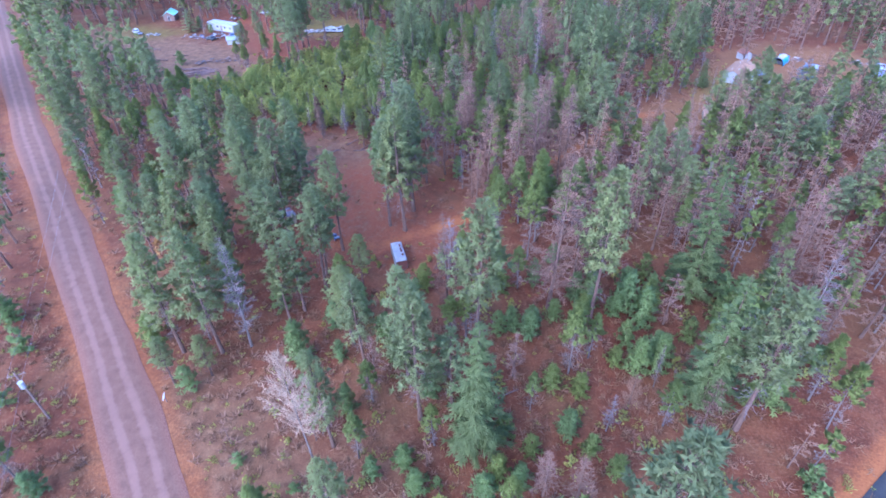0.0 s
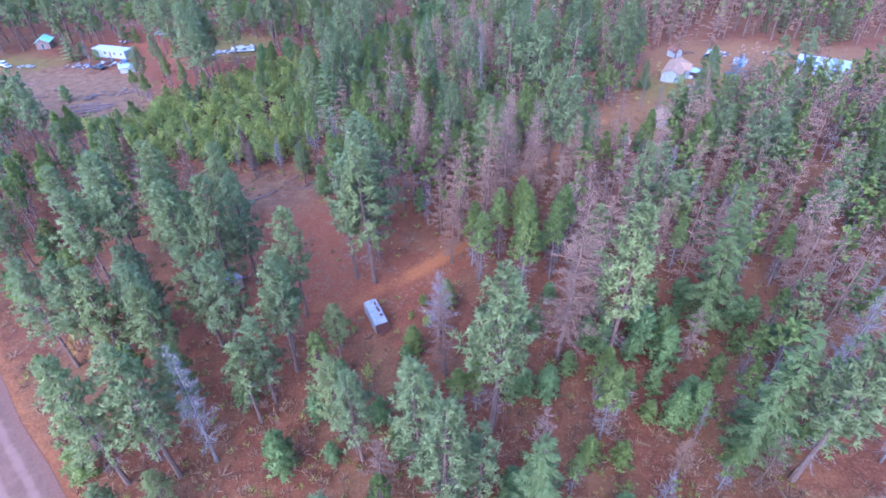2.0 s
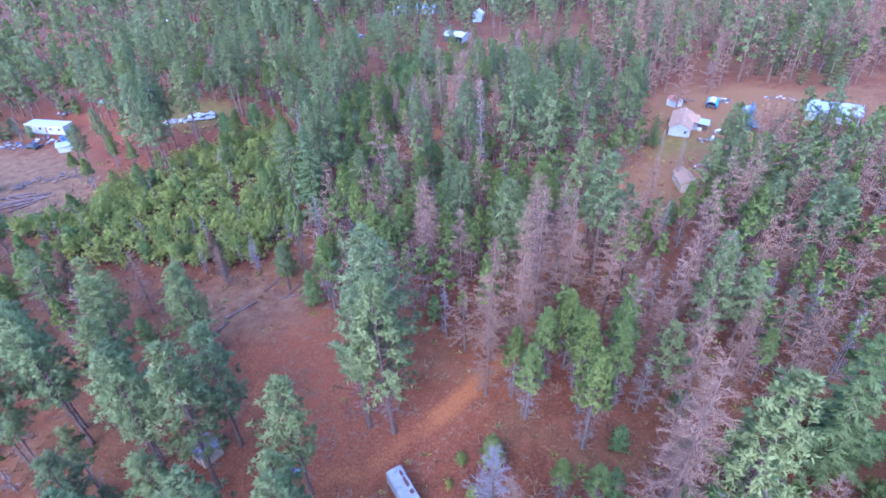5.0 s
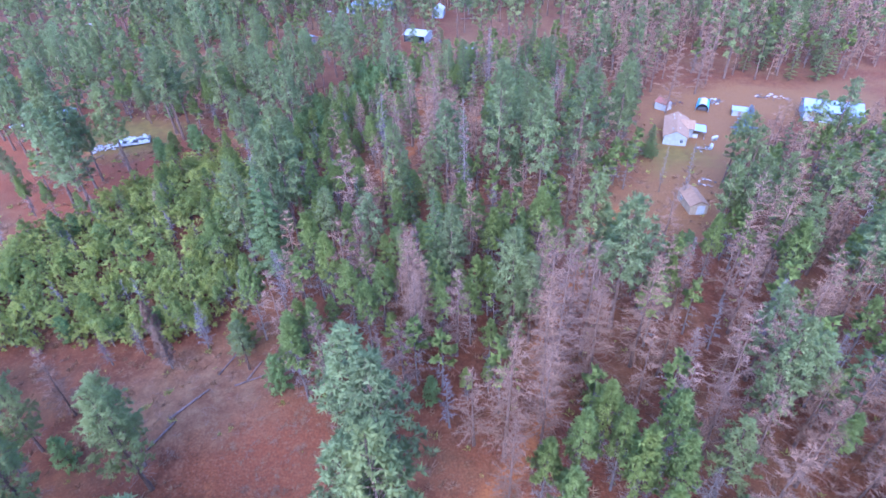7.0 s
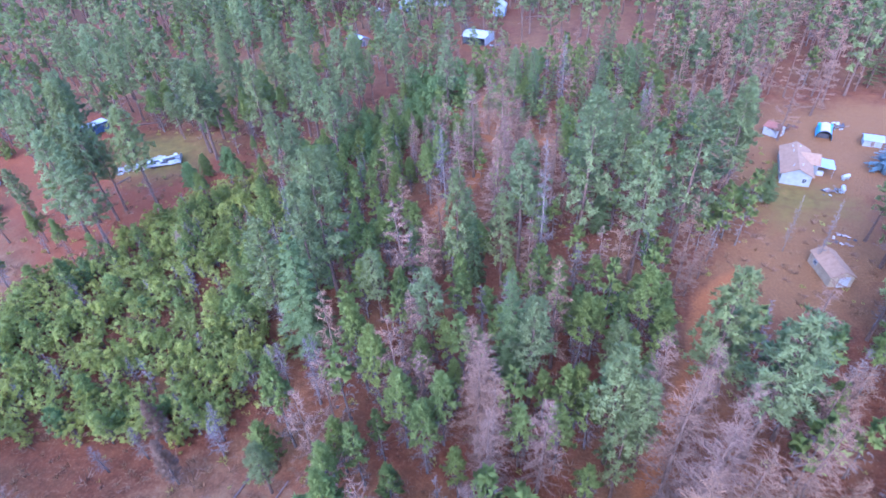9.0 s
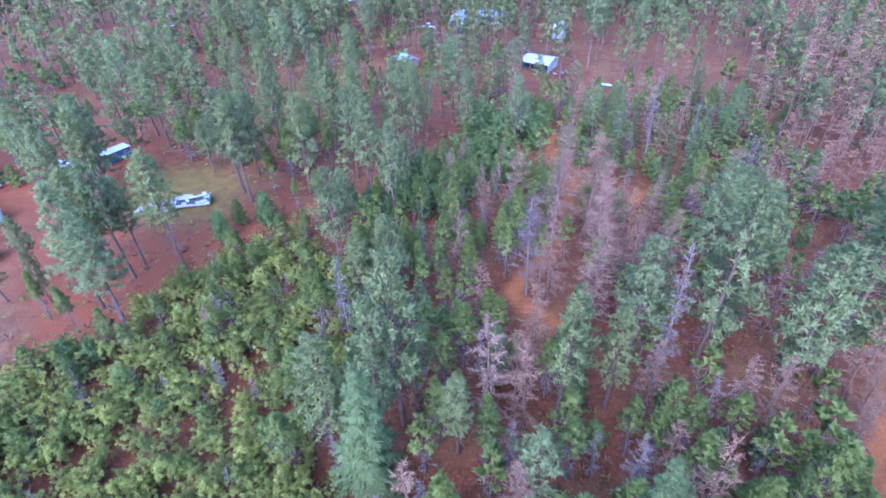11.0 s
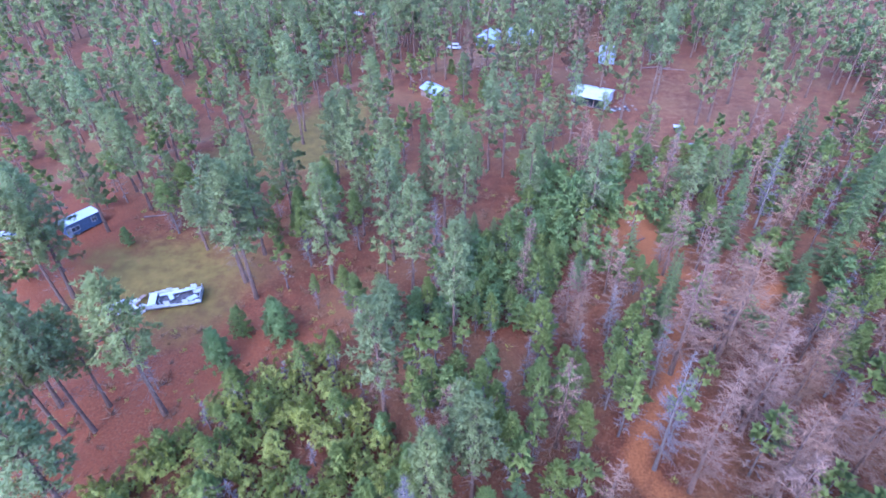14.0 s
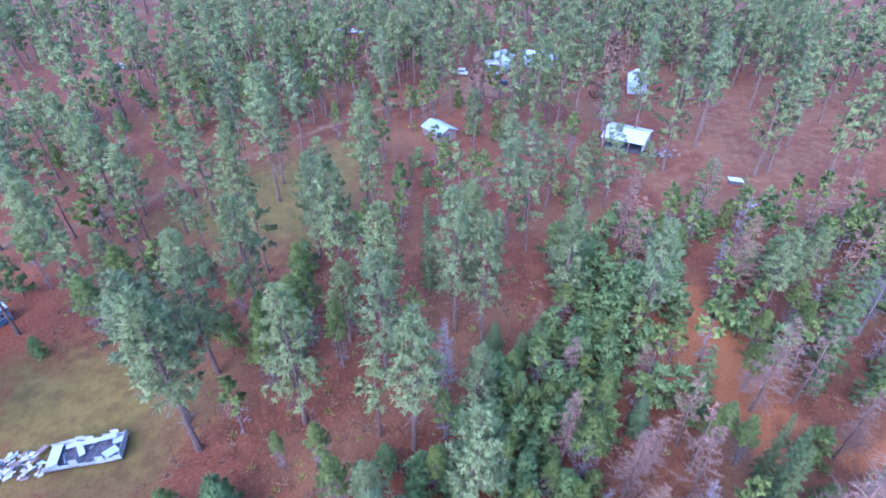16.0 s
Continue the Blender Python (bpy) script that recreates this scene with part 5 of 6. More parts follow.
def quad_bike():
    root = thing("quad_bike", -43.2, 76.6, 55, "blue and black quad bike parked under a pine", "quad bike")
    for sx in (-1, 1):
        for sy in (-1, 1):
            wheel(root, sx * 0.45, sy * 0.62, 0.28, 0.28, 0.22)
    part("frame", a_box(0, 0, 0.45, 0.4, 1.3, 0.2, bevel=0.04), STEEL, root)
    part("seat", a_box(0, -0.25, 0.72, 0.34, 0.75, 0.16, bevel=0.05), RUBBER, root)
    for sy in (-0.62, 0.62):
        part("mudguard", a_box(0, sy, 0.64, 1.1, 0.6, 0.08, bevel=0.03), PAINTS["blue"], root)
        part("rack", a_box(0, sy * 1.05, 0.8, 0.8, 0.5, 0.04), STEEL, root)
    part("handlebar", rod(bmesh.new(), (-0.38, 0.3, 1.0), (0.38, 0.3, 1.0), 0.02), STEEL, root)
    part("headlamp", a_box(0, 0.75, 0.86, 0.2, 0.12, 0.12, bevel=0.03), PAINTS["white"], root)


quad_bike()

# ---- by the gravel road ----


def sign_board():
    root = thing("sign_board", -51.3, 33.5, -52, "small blank white sign board on a wooden post by the road", "sign")
    part("post", a_box(0, 0.03, 0.75, 0.09, 0.09, 1.6), TIMBER, root)
    part("board", a_box(0, -0.04, 1.25, 1.05, 0.04, 0.8, bevel=0.01, rx=-35), WHITE, root)


sign_board()


def power_pole():
    """Wooden pole with crossarm, transformer and two sagging wires along the road."""
    root = thing("power_pole", -66.2, 26.7, 38.5, "wooden power pole with grey transformer and crossarm", "power pole")
    part("pole", rod(bmesh.new(), (0, 0, -0.2), (0, 0, 10.2), 0.16, 0.11, 10), TIMBER, root)
    part("crossarm", a_box(0, 0.13, 9.6, 2.2, 0.1, 0.12), TIMBER, root)
    for k in (-0.95, 0.95):
        part("insulator", rod(bmesh.new(), (k, 0.13, 9.66), (k, 0.13, 9.88), 0.06, 0.04), WHITE, root)
    part("transformer", rod(bmesh.new(), (0.1, -0.42, 7.6), (0.1, -0.42, 8.7), 0.34, sides=14), WHITEMETAL, root)
    for k in (-0.95, 0.95):
        for sg in (-1, 1):
            bm = bmesh.new()
            span, rings = 60, []
            for j in range(11):
                u = j / 10
                cy, cz = 0.13 + sg * span * u, 9.86 - 3.0 * u * (1 - u)
                rings.append([bm.verts.new((k + 0.008 * dx, cy, cz + 0.008 * dz)) for dx, dz in ((-1, -1), (1, -1), (1, 1), (-1, 1))])
            for p, q in zip(rings, rings[1:]):
                for c in range(4):
                    bm.faces.new((p[c], p[(c + 1) % 4], q[(c + 1) % 4], q[c]))
            bmesh.ops.recalc_face_normals(bm, faces=bm.faces)
            part("wire", bm, STEEL, root)


power_pole()

# ---- the yard to the east ----


def east_house():
    root = gable("house", 46.6, 185.7, -25, 12.6, 5.6, 2.5, 3.9, SIDING, TANROOF, "single-storey house with tan shingle roof and pale siding", "house", 0.4,
                 [("S", 1.6, 1.3, 0.7, 1.0), ("W", -3.0, 1.4, 1.2, 0.9), ("W", 2.5, 1.4, 1.2, 0.9), ("E", -4.2, 1.02, 0.9, 2.0, "door", TIMBER)], seams=0.6)
    # cross gable to the east
    for sg in (-1, 1):
        bm = slab(bmesh.new(), [(0.3, 2.0, 3.85), (4.6, 2.0, 3.85), (4.6, 2.0 + sg * 3.0, 2.55), (2.7, 2.0 + sg * 3.0, 2.55)], 0.1)
        part("roof_slope", bm, TANROOF, root)
    part("wing_wall", a_box(3.5, 2.0, 1.2, 1.7, 5.0, 2.6), SIDING, root)
    bm = bmesh.new()
    a_, b_ = [[bm.verts.new((px, py, pz)) for py, pz in ((-0.5, 2.5), (4.5, 2.5), (2.0, 3.62))] for px in (4.34, 4.2)]
    bm.faces.new(a_), bm.faces.new(b_[::-1])
    for k in range(3):
        bm.faces.new((a_[k], b_[k], b_[(k + 1) % 3], a_[(k + 1) % 3]))
    bmesh.ops.recalc_face_normals(bm, faces=bm.faces)
    part("gable_wall", bm, SIDING, root)
    for xx, yy in ((-0.9, -4.5), (0.8, -3.9), (-0.8, 4.6), (0.7, 4.9), (-0.7, 2.2)):
        zz = 4.0 - abs(xx) * 0.5
        part("roof_vent", rod(bmesh.new(), (xx, yy, zz), (xx, yy, zz + 0.4), 0.1), WHITE, root)


east_house()


def carport():
    root = thing("carport", 52.2, 184.3, -25, "flat grey metal carport roof on posts beside the house", "carport")
    part("roof_sheet", a_box(0, 0, 2.35, 3.6, 4.4, 0.08, ry=4), BLUEROOF, root)
    for sx in (-1.6, 1.6):
        for sy in (-2, 2):
            part("post", a_box(sx, sy, 1.13, 0.1, 0.1, 2.3), STEEL, root)
    part("cabinet", a_box(-0.6, -1.2, 0.45, 1.2, 0.7, 0.95, bevel=0.03), WHITE, root)


carport()
gable("shed", 35.2, 151.3, -4, 7.0, 3.7, 2.2, 3.2, BEIGE, TANROOF, "long shed with tan debris-strewn roof and beige walls", "shed", 0.25, [("S", 0.4, 1.05, 1.5, 2.0, "door", WHITE), ("W", -1.5, 1.3, 0.8, 0.7)], seams=0.5)
gable("shed", 50.9, 203.6, 30, 3.6, 3.0, 2.0, 2.9, WHITE, REDROOF, "small white garden shed with red-brown roof", "shed", 0.2, [("S", 0.0, 1.0, 1.1, 1.8, "door", PALETARP)], seams=0.5)


def tarp_shelter():
    """Hooped shelter of blue tarpaulin, open at its front."""
    root = thing("tarp_shelter", 61.8, 201.3, -30, "hooped shelter with blue tarpaulin sides and pale top", "shelter")
    L, r_ = 5.2, 1.75
    for nm, mat, a0, a1 in (("side_cover", TARP, 0.0, 0.95), ("top_cover", PALETARP, 0.95, 2.2), ("side_cover", TARP, 2.2, math.pi)):
        bm = bmesh.new()
        cols = [[bm.verts.new((math.cos(a0 + (a1 - a0) * k / 6) * r_, yy, 0.5 + math.sin(a0 + (a1 - a0) * k / 6) * 2.0 if 0 < k + a0 else 0.0)) for k in range(7)] for yy in (-L / 2, -L / 4, 0, L / 4, L / 2)]
        for p, q in zip(cols, cols[1:]):
            for k in range(6):
                bm.faces.new((p[k], p[k + 1], q[k + 1], q[k]))
        bmesh.ops.recalc_face_normals(bm, faces=bm.faces)
        bmesh.ops.solidify(bm, geom=list(bm.faces), thickness=0.03)
        part(nm, bm, mat, root)
    part("back_cover", a_box(0, L / 2 - 0.04, 1.1, 2 * r_ - 0.3, 0.04, 2.2), TARP, root)
    # near-black block added inside to give the shelter its dark front
    part("shade_block", a_box(0, 0.3, 0.6, 2.4, 3.2, 1.2, bevel=0.1), INNERSHADE, root)
    for sx in (-r_, r_):
        for k in range(4):
            part("post", rod(bmesh.new(), (sx, -L / 2 + L * k / 3, -0.05), (sx, -L / 2 + L * k / 3, 0.6), 0.03), STEEL, root)


tarp_shelter()
gable("workshop", 92.5, 190.0, 62, 13.5, 9.0, 3.0, 4.6, SIDING, BLUEROOF, "wide workshop with pale blue metal roof", "workshop", 0.4, [("W", -3.0, 1.5, 2.2, 2.2, "door", INNERSHADE), ("S", 0.0, 1.6, 1.2, 1.0)], ribs=16)


def propane_tank(x, y, yaw):
    root = thing("propane_tank", x, y, yaw, "small white propane tank on blocks in the yard", "tank", "propane tanks")
    part("vessel", rod(bmesh.new(), (-0.8, 0, 0.75), (0.8, 0, 0.75), 0.42, sides=16), WHITE, root)
    for sg in (-1, 1):
        part("end_cap", rod(bmesh.new(), (sg * 0.8, 0, 0.75), (sg * 1.02, 0, 0.75), 0.42, 0.2, 16), WHITE, root)
        part("block", a_box(sg * 0.55, 0, 0.16, 0.25, 0.7, 0.42), SIDING, root)
    part("valve_dome", rod(bmesh.new(), (0, 0, 1.15), (0, 0, 1.3), 0.16), SIDING, root)


propane_tank(55.4, 181.2, 20)
propane_tank(52.2, 176.6, 60)


gable("shed", 70.0, 196.0, 62, 3.6, 3.2, 1.6, 2.1, SIDING, BLUEROOF, "low shed with pale grey metal roof at the yard edge", "shed", 0.3, [("W", 0.0, 0.95, 0.8, 1.5, "door", TIMBER)], ribs=7)
junk("rubbish_heap", 67.0, 205.5, 20, 6, 3, 22, [TIMBER, WHITE, CHAR], "heap of boards and scrap by the shelter", 5)
junk("rubbish_heap", 42.5, 160.0, 30, 5, 5, 14, [TIMBER, PALETARP, CHAR], "scattered boards and scrap near the long shed", 6, 0.2)

junk("rubbish_heap", 50.0, 176.5, 20, 5, 2.5, 18, [TIMBER, CHAR, SIDING], "low pile of boards and branches before the house", 21, 0.4)
junk("rubbish_heap", 54.0, 206.0, 10, 9, 2.5, 30, [CHAR, TIMBER, RUST], "long dark heap of branches and scrap behind the house", 22, 0.7)
junk("rubbish_heap", 86.0, 206.0, -10, 9, 4, 26, [TIMBER, CHAR, PALETARP], "scattered logs and boards on the tan earth", 23, 0.5)

# ---- the trailers in the meadow to the west ----


def blue_trailer():
    root = thing("mobile_home", -128.6, 224.5, -33, "short blue mobile home with white roof and white-framed windows", "mobile home")
    W, L, h = 3.0, 6.6, 2.5
    # long side along own y, its blue face to +x
    for sx in (-1, 1):
        part("side_wall", a_box(sx * (W / 2 - 0.06), 0, 0.3 + h / 2, 0.12, L - 0.24, h), BLUEWALL, root)
        part("end_wall", a_box(0, sx * (L / 2 - 0.06), 0.3 + h / 2, W, 0.12, h), BLUEWALL, root)
    part("roof", a_box(0, -0.1, h + 0.37, W + 0.3, L + 0.5, 0.12, bevel=0.04), WHITEMETAL, root)
    opening(root, "E", W, L, 2.0, 1.75, 0.9, 0.8)
    opening(root, "E", W, L, -1.7, 1.5, 1.5, 0.9)
    opening(root, "N", W, L, 0.3, 1.7, 0.8, 0.8)
    part("door", a_box(W / 2 + 0.12, -L / 2 + 0.4, 1.2, 0.06, 1.0, 2.0, rx=0, rz=18), WHITE, root, "white door hanging open")
    for sx in (-1, 1):
        for yy in (-1.5, 1.5):
            part("block", a_box(sx * 1.1, yy, 0.14, 0.4, 0.4, 0.36), SIDING, root)


blue_trailer()
junk("rubbish_heap", -136.0, 221.2, 20, 7.5, 3.0, 46, [WHITE, WHITEMETAL, SIDING, CHAR], "heap of torn white metal sheets beside the blue trailer", 8, 0.9)


def wrecked_trailer():
    """Burnt-out long trailer: white wall stumps, dark floor, torn roof sheets."""
    root = thing("wrecked_trailer", -100.9, 203.6, 14, "burnt-out white trailer with roof gone and walls collapsed", "trailer wreck")
    L, W = 8.6, 3.4
    part("floor_deck", a_box(0, 0, 0.5, L, W, 0.16), CHAR, root)
    r = random.Random(11)
    for sg in (-1, 1):
        for k in range(9):
            hh = r.uniform(0.5, 1.3)
            part("wall_panel", a_box(-L / 2 + (k + 0.5) * L / 9, sg * (W / 2 - 0.05 + r.uniform(-0.12, 0.1)), 0.5 + hh / 2, L / 9 - 0.03, 0.06, hh, rx=r.uniform(-14, 14)), WHITE, root)
    part("end_panel", a_box(L / 2 - 0.05, 0, 1.1, 0.06, W, 1.2), WHITE, root)
    for cx, cy, w, d, a in ((-3.4, 0.0, 1.3, 3.0, 3), (-0.6, 0.2, 0.7, 1.6, 25), (2.9, -0.7, 1.6, 1.2, 40), (1.0, 1.25, 4.5, 0.7, 2), (3.4, 0.9, 1.2, 1.0, 15), (-1.8, 1.2, 1.6, 0.6, 8)):
        part("roof_sheet", a_box(cx, cy, 0.95 + r.uniform(0, 0.25), w, d, 0.05, a, rx=r.uniform(-8, 8), ry=r.uniform(-8, 8)), WHITEMETAL, root)
    for k in range(16):
        part("board", a_box(r.uniform(-L / 2, L / 2), r.uniform(-1.3, 1.3), 0.66, r.uniform(0.5, 1.6), 0.14, 0.08, r.uniform(0, 180)), CHAR if k % 3 else SIDING, root)
    for xx in (-2.6, 2.2):
        for sg in (-1, 1):
            part("axle_stand", a_box(xx, sg * 1.2, 0.18, 0.4, 0.4, 0.5), RUST, root)


wrecked_trailer()
junk("rubbish_heap", -108.6, 201.6, 14, 6.5, 4.2, 64, [WHITE, WHITEMETAL, PALETARP, TIMBER, CHAR], "spread of torn panels at the end of the burnt trailer", 9, 0.7)

# ---- the homestead to the north ----
gable("barn", -16.4, 289.6, 62, 9.4, 8.6, 2.7, 3.7, WHITEMETAL, WHITEMETAL, "open pole barn with bright white metal roof", "barn", 0.4, open_sides="WE", ribs=14)
gable("shed", -5.0, 326.0, -12, 8.0, 5.0, 3.0, 4.6, BLUEROOF, WHITEMETAL, "tall white metal shed among pines", "shed", 0.2, [("S", 0.3, 1.3, 1.4, 2.4, "door", SIDING)], ribs=12)
# the garage's open front is a closed leaf coloured as the gloom inside
gable("garage", -44.0, 345.0, -20, 10.0, 6.5, 2.9, 4.2, BLUEROOF, BLUEROOF, "pale blue garage, its open front a leaf in shade colour", "garage", 0.4, [("S", 0.0, 1.25, 3.6, 2.4, "door", INNERSHADE)], ribs=12)
gable("house", -31.0, 347.0, 70, 11.0, 7.5, 2.8, 4.4, SIDING, BLUEROOF, "low house with pale blue metal roof behind pines", "house", 0.4, [("W", -2.5, 1.4, 1.3, 1.0), ("W", 2.5, 1.4, 1.3, 1.0)], ribs=12)
gable("shed", -61.6, 293.4, 40, 7.0, 5.2, 2.3, 3.4, TIMBER, BLUEROOF, "timber shed with patched grey-white metal roof", "shed", 0.4, [("S", 0.0, 1.05, 1.2, 2.0, "door", CHAR)], ribs=10)
car("van", -56.8, 338.2, 80, "white", "white van parked by the garage", (-0.4, 3.4), 5.0, 2.0, category="van")
car("car", -44.5, 337.0, -20, "black", "black car in front of the garage")
car("quad_vehicle", -43.6, 329.6, 30, "black", "small dark utility vehicle on the dirt yard", (-0.2, 1.4), 2.6, 1.3)


def cover():
    root = thing("covered_stack", 2.3, 270.8, -8, "low stack under a white sheet in the dirt field", "stack")
    part("stack", a_box(0, 0, 0.4, 2.3, 1.5, 0.9, bevel=0.05), CHAR, root)
    part("sheet", a_box(0, 0, 0.9, 3.0, 1.9, 0.06, ry=4, bevel=0.02), WHITE, root)


cover()
junk("rubbish_heap", -9.0, 283.5, 10, 7, 3, 26, [TIMBER, CHAR, SIDING], "heap of grey boards beside the open barn", 12, 0.6)
junk("rubbish_heap", 2.0, 262.0, 0, 1.6, 1.0, 5, [WHITE, SIDING], "few white panels lying in the field", 13, 0.2)
junk("rubbish_heap", -30.0, 268.0, 0, 4, 3, 12, [CHAR, TIMBER], "low pile of dark branches and boards", 14, 0.5)


def fallen_log(x, y, yaw, long, r_, label="fallen weathered log on the forest floor"):
    root = thing("fallen_log", x, y, yaw, label, "log", "fallen logs")
    part("stem", rod(bmesh.new(), (-long / 2, 0, r_ * 0.8), (long / 2, 0, r_ * 0.7), r_, r_ * 0.7, 9), LOGEND, root)
    for k in range(2):
        part("stub", rod(bmesh.new(), (long * (0.1 + 0.25 * k), 0, r_), (long * (0.12 + 0.25 * k), 0.4, r_ + 0.3), 0.05, 0.02, 5), LOGEND, root)


for x, y, a, ln, rr in ((-60, 109.6, 48, 6.5, 0.2), (-62.5, 104.5, 60, 5, 0.16), (-52, 113, 20, 4.5, 0.16), (-51.6, 115, 65, 4, 0.15), (-56, 117, 65, 5, 0.14), (-127.6, 153, 25, 9, 0.28), (-129, 151.8, 32, 8, 0.26), (-126.5, 155.2, 15, 8, 0.26), (-124.8, 152.2, 40, 7, 0.25), (-131, 155, 24, 9, 0.27),
                         (8, 318, 10, 7, 0.22), (14, 316, -12, 8, 0.22), (-116, 229, 12, 4.5, 0.18), (-108, 196, 60, 4, 0.15), (-46, 118, 70, 4.5, 0.13), (-47.4, 118.4, 62, 4.5, 0.13), (-3, 47, 40, 5, 0.14), (-64, 150, 20, 4, 0.14), (-20, 222, 30, 3, 0.15), (-128.5, 150.2, 38, 7, 0.24), (-125.6, 149.6, 48, 6, 0.24), (-123.6, 154, 22, 6, 0.22), (-130.5, 153.2, -20, 5, 0.22), (-150, 160, 10, 7, 0.2), (-160, 170, -8, 8, 0.22), (-145, 166, 15, 6, 0.2)):
    fallen_log(x, y, a, ln, rr)

# ---- the compound to the north-west ----


def long_home():
    root = thing("mobile_home", -146.2, 196.8, -12, "long white mobile home with ribbed white roof", "mobile home")
    L, W, h = 14.0, 4.0, 2.5
    for sg in (-1, 1):
        part("side_wall", a_box(0, sg * (W / 2 - 0.06), 0.35 + h / 2, L - 0.24, 0.12, h), WHITE, root)
        part("end_wall", a_box(sg * (L / 2 - 0.06), 0, 0.35 + h / 2, 0.12, W, h), WHITE, root)
    rf = part("roof", a_box(0, 0, h + 0.42, L + 0.3, W + 0.3, 0.14, bevel=0.05), WHITEMETAL, root)
    for k in range(12):
        part("roof_rib", a_box(-L / 2 + 0.6 + k * (L - 1.2) / 11, 0, h + 0.51, 0.1, W + 0.2, 0.06), SIDING, rf)
    for xx in (-5, -1.5, 2.5, 5.4):
        opening(root, "S", L, W, xx, 1.8, 0.9, 0.8)
    opening(root, "S", L, W, 0.6, 1.35, 0.85, 1.9, "door", TIMBER)
    part("skirting", a_box(0, 0, 0.14, L - 0.3, W - 0.3, 0.5), SIDING, root)


long_home()
gable("shed", -133.4, 183.0, -60, 4.4, 3.4, 1.7, 2.4, WHITE, BLUEROOF, "low white shed with pale blue roof", "shed", 0.25, ribs=8)
gable("cabin", -178.6, 206.0, 20, 5.5, 4.6, 2.4, 3.8, TIMBER, GREENROOF, "small cabin with pale green metal roof", "cabin", 0.4, [("S", 0.0, 1.05, 1.0, 2.0, "door", CHAR)], ribs=9)
car("car", -144.6, 184.6, 75, "black", "black car parked among scrap by the mobile home")
car("pickup_truck", -179.2, 185.2, 62, "white", "white pickup truck with a box bed near the cabin", (0.9, 1.6), 5.6, 1.9, True, "pickup truck")
car("car", -141.2, 221.0, 80, "silver", "silver car parked under pines")
car("car", -138.0, 189.5, 40, "blue", "dark blue car beside the mobile home")
junk("rubbish_heap", -171.8, 185.0, 10, 7, 3, 26, [WHITE, SIDING, CHAR], "heap of white scrap and boxes near the truck", 15, 0.5)
junk("rubbish_heap", -150.0, 187.0, 0, 16, 5, 60, [SIDING, CHAR, WHITE, PAINTS["blue"]], "strewn scrap and household junk in the compound", 16, 0.5)
junk("rubbish_heap", -128.0, 163.0, 30, 14, 4, 40, [CHAR, TIMBER, LOGEND], "heap of dark slash and broken logs in the yard", 24, 0.8)
junk("rubbish_heap", -142.0, 190.0, -20, 9, 4, 36, [WHITE, SIDING, CHAR, RUST], "scrap and sheets strewn before the mobile home", 25, 0.6)
junk("rubbish_heap", -150.0, 213.0, 30, 6, 5, 24, [WHITE, CHAR, RUST], "scrap heap behind the mobile home", 17, 0.6)
car("car", -169.0, 344.6, 70, "white", "white car in the distant clearing")
for k, (px, py) in enumerate(((-104, 386), (-99, 385), (-110, 388), (-94, 384))):
    car("car", px, py, 60 + 8 * k, ("white", "silver", "white", "blue")[k], ("white", "silver", "white", "blue")[k] + " car in a row of parked cars")

# ---- woods between the single trees ----
CORE = [(-25, 262), (8, 262), (28, 272), (40, 292), (30, 306), (-2, 306), (-10, 285)]
YARD_CORE = [(20, 146), (34, 143), (44, 152), (50, 170), (62, 184), (76, 190), (74, 204), (52, 208), (42, 200), (36, 184), (28, 166)]
BARE = [CLEARING, YARD_CORE, LAWNS[0], LAWNS[1], LAWNS[3], CORE, LOGYARD, EARTHYARD, SLASH]
KEEP = [(-62.5, 52, 5), (-28, 73, 5), (-55.5, 79, 3.5), (-43, 76.5, 3), (46.6, 186, 10), (35, 151.5, 6), (61.5, 201, 5), (50.5, 204, 4), (92, 190, 12), (-129, 224.5, 6), (-103, 203, 9), (-16, 289, 10), (-5, 326, 7),
        (2, 271, 3.5), (-42, 345, 12), (-61.5, 293, 7), (-141, 197, 10), (-133, 183, 6), (-144, 185, 5), (-178, 204, 6), (-178, 184, 6), (-56, 337, 4), (-169, 345, 4), (-104, 384, 10), (-137, 222, 6), (-51, 34, 3), (-66, 27, 3), (53, 180, 5), (-101, 196, 7), (-109, 197, 7), (-127, 217, 6), (-16, 276, 9), (-5, 314, 7), (-60, 284, 6), (-42, 332, 9), (50, 195, 6), (33, 143, 6), (-28, 66, 4), (-137, 184, 8), (-150, 190, 8), (-31, 168, 5), (-29, 162, 4), (-36, 172, 4), (-19, 211, 6), (-20, 203, 4), (-3, 114, 5), (2, 121, 4), (-8, 108, 4)]


def free(x, y, gap):
    if any((x - a) ** 2 + (y - b) ** 2 < (gap + r * 0.6) ** 2 for a, b, r in placed):
        return False
    return open_ground(x, y)


def open_ground(x, y):
    X, Y = np.array([x]), np.array([y])
    if seg_dist(X, Y, GRAVEL)[0] < 7 or seg_dist(X, Y, ASPHALT)[0] < 6.5 or seg_dist(X, Y, LANE)[0] < 4:
        return False
    if any(inside(X, Y, p)[0] for p in BARE) or any(seg_dist(X, Y, p)[0] < 2.8 for p in TRACKS):
        return False
    return not any((x - a) ** 2 + (y - b) ** 2 < r * r for a, b, r in KEEP)


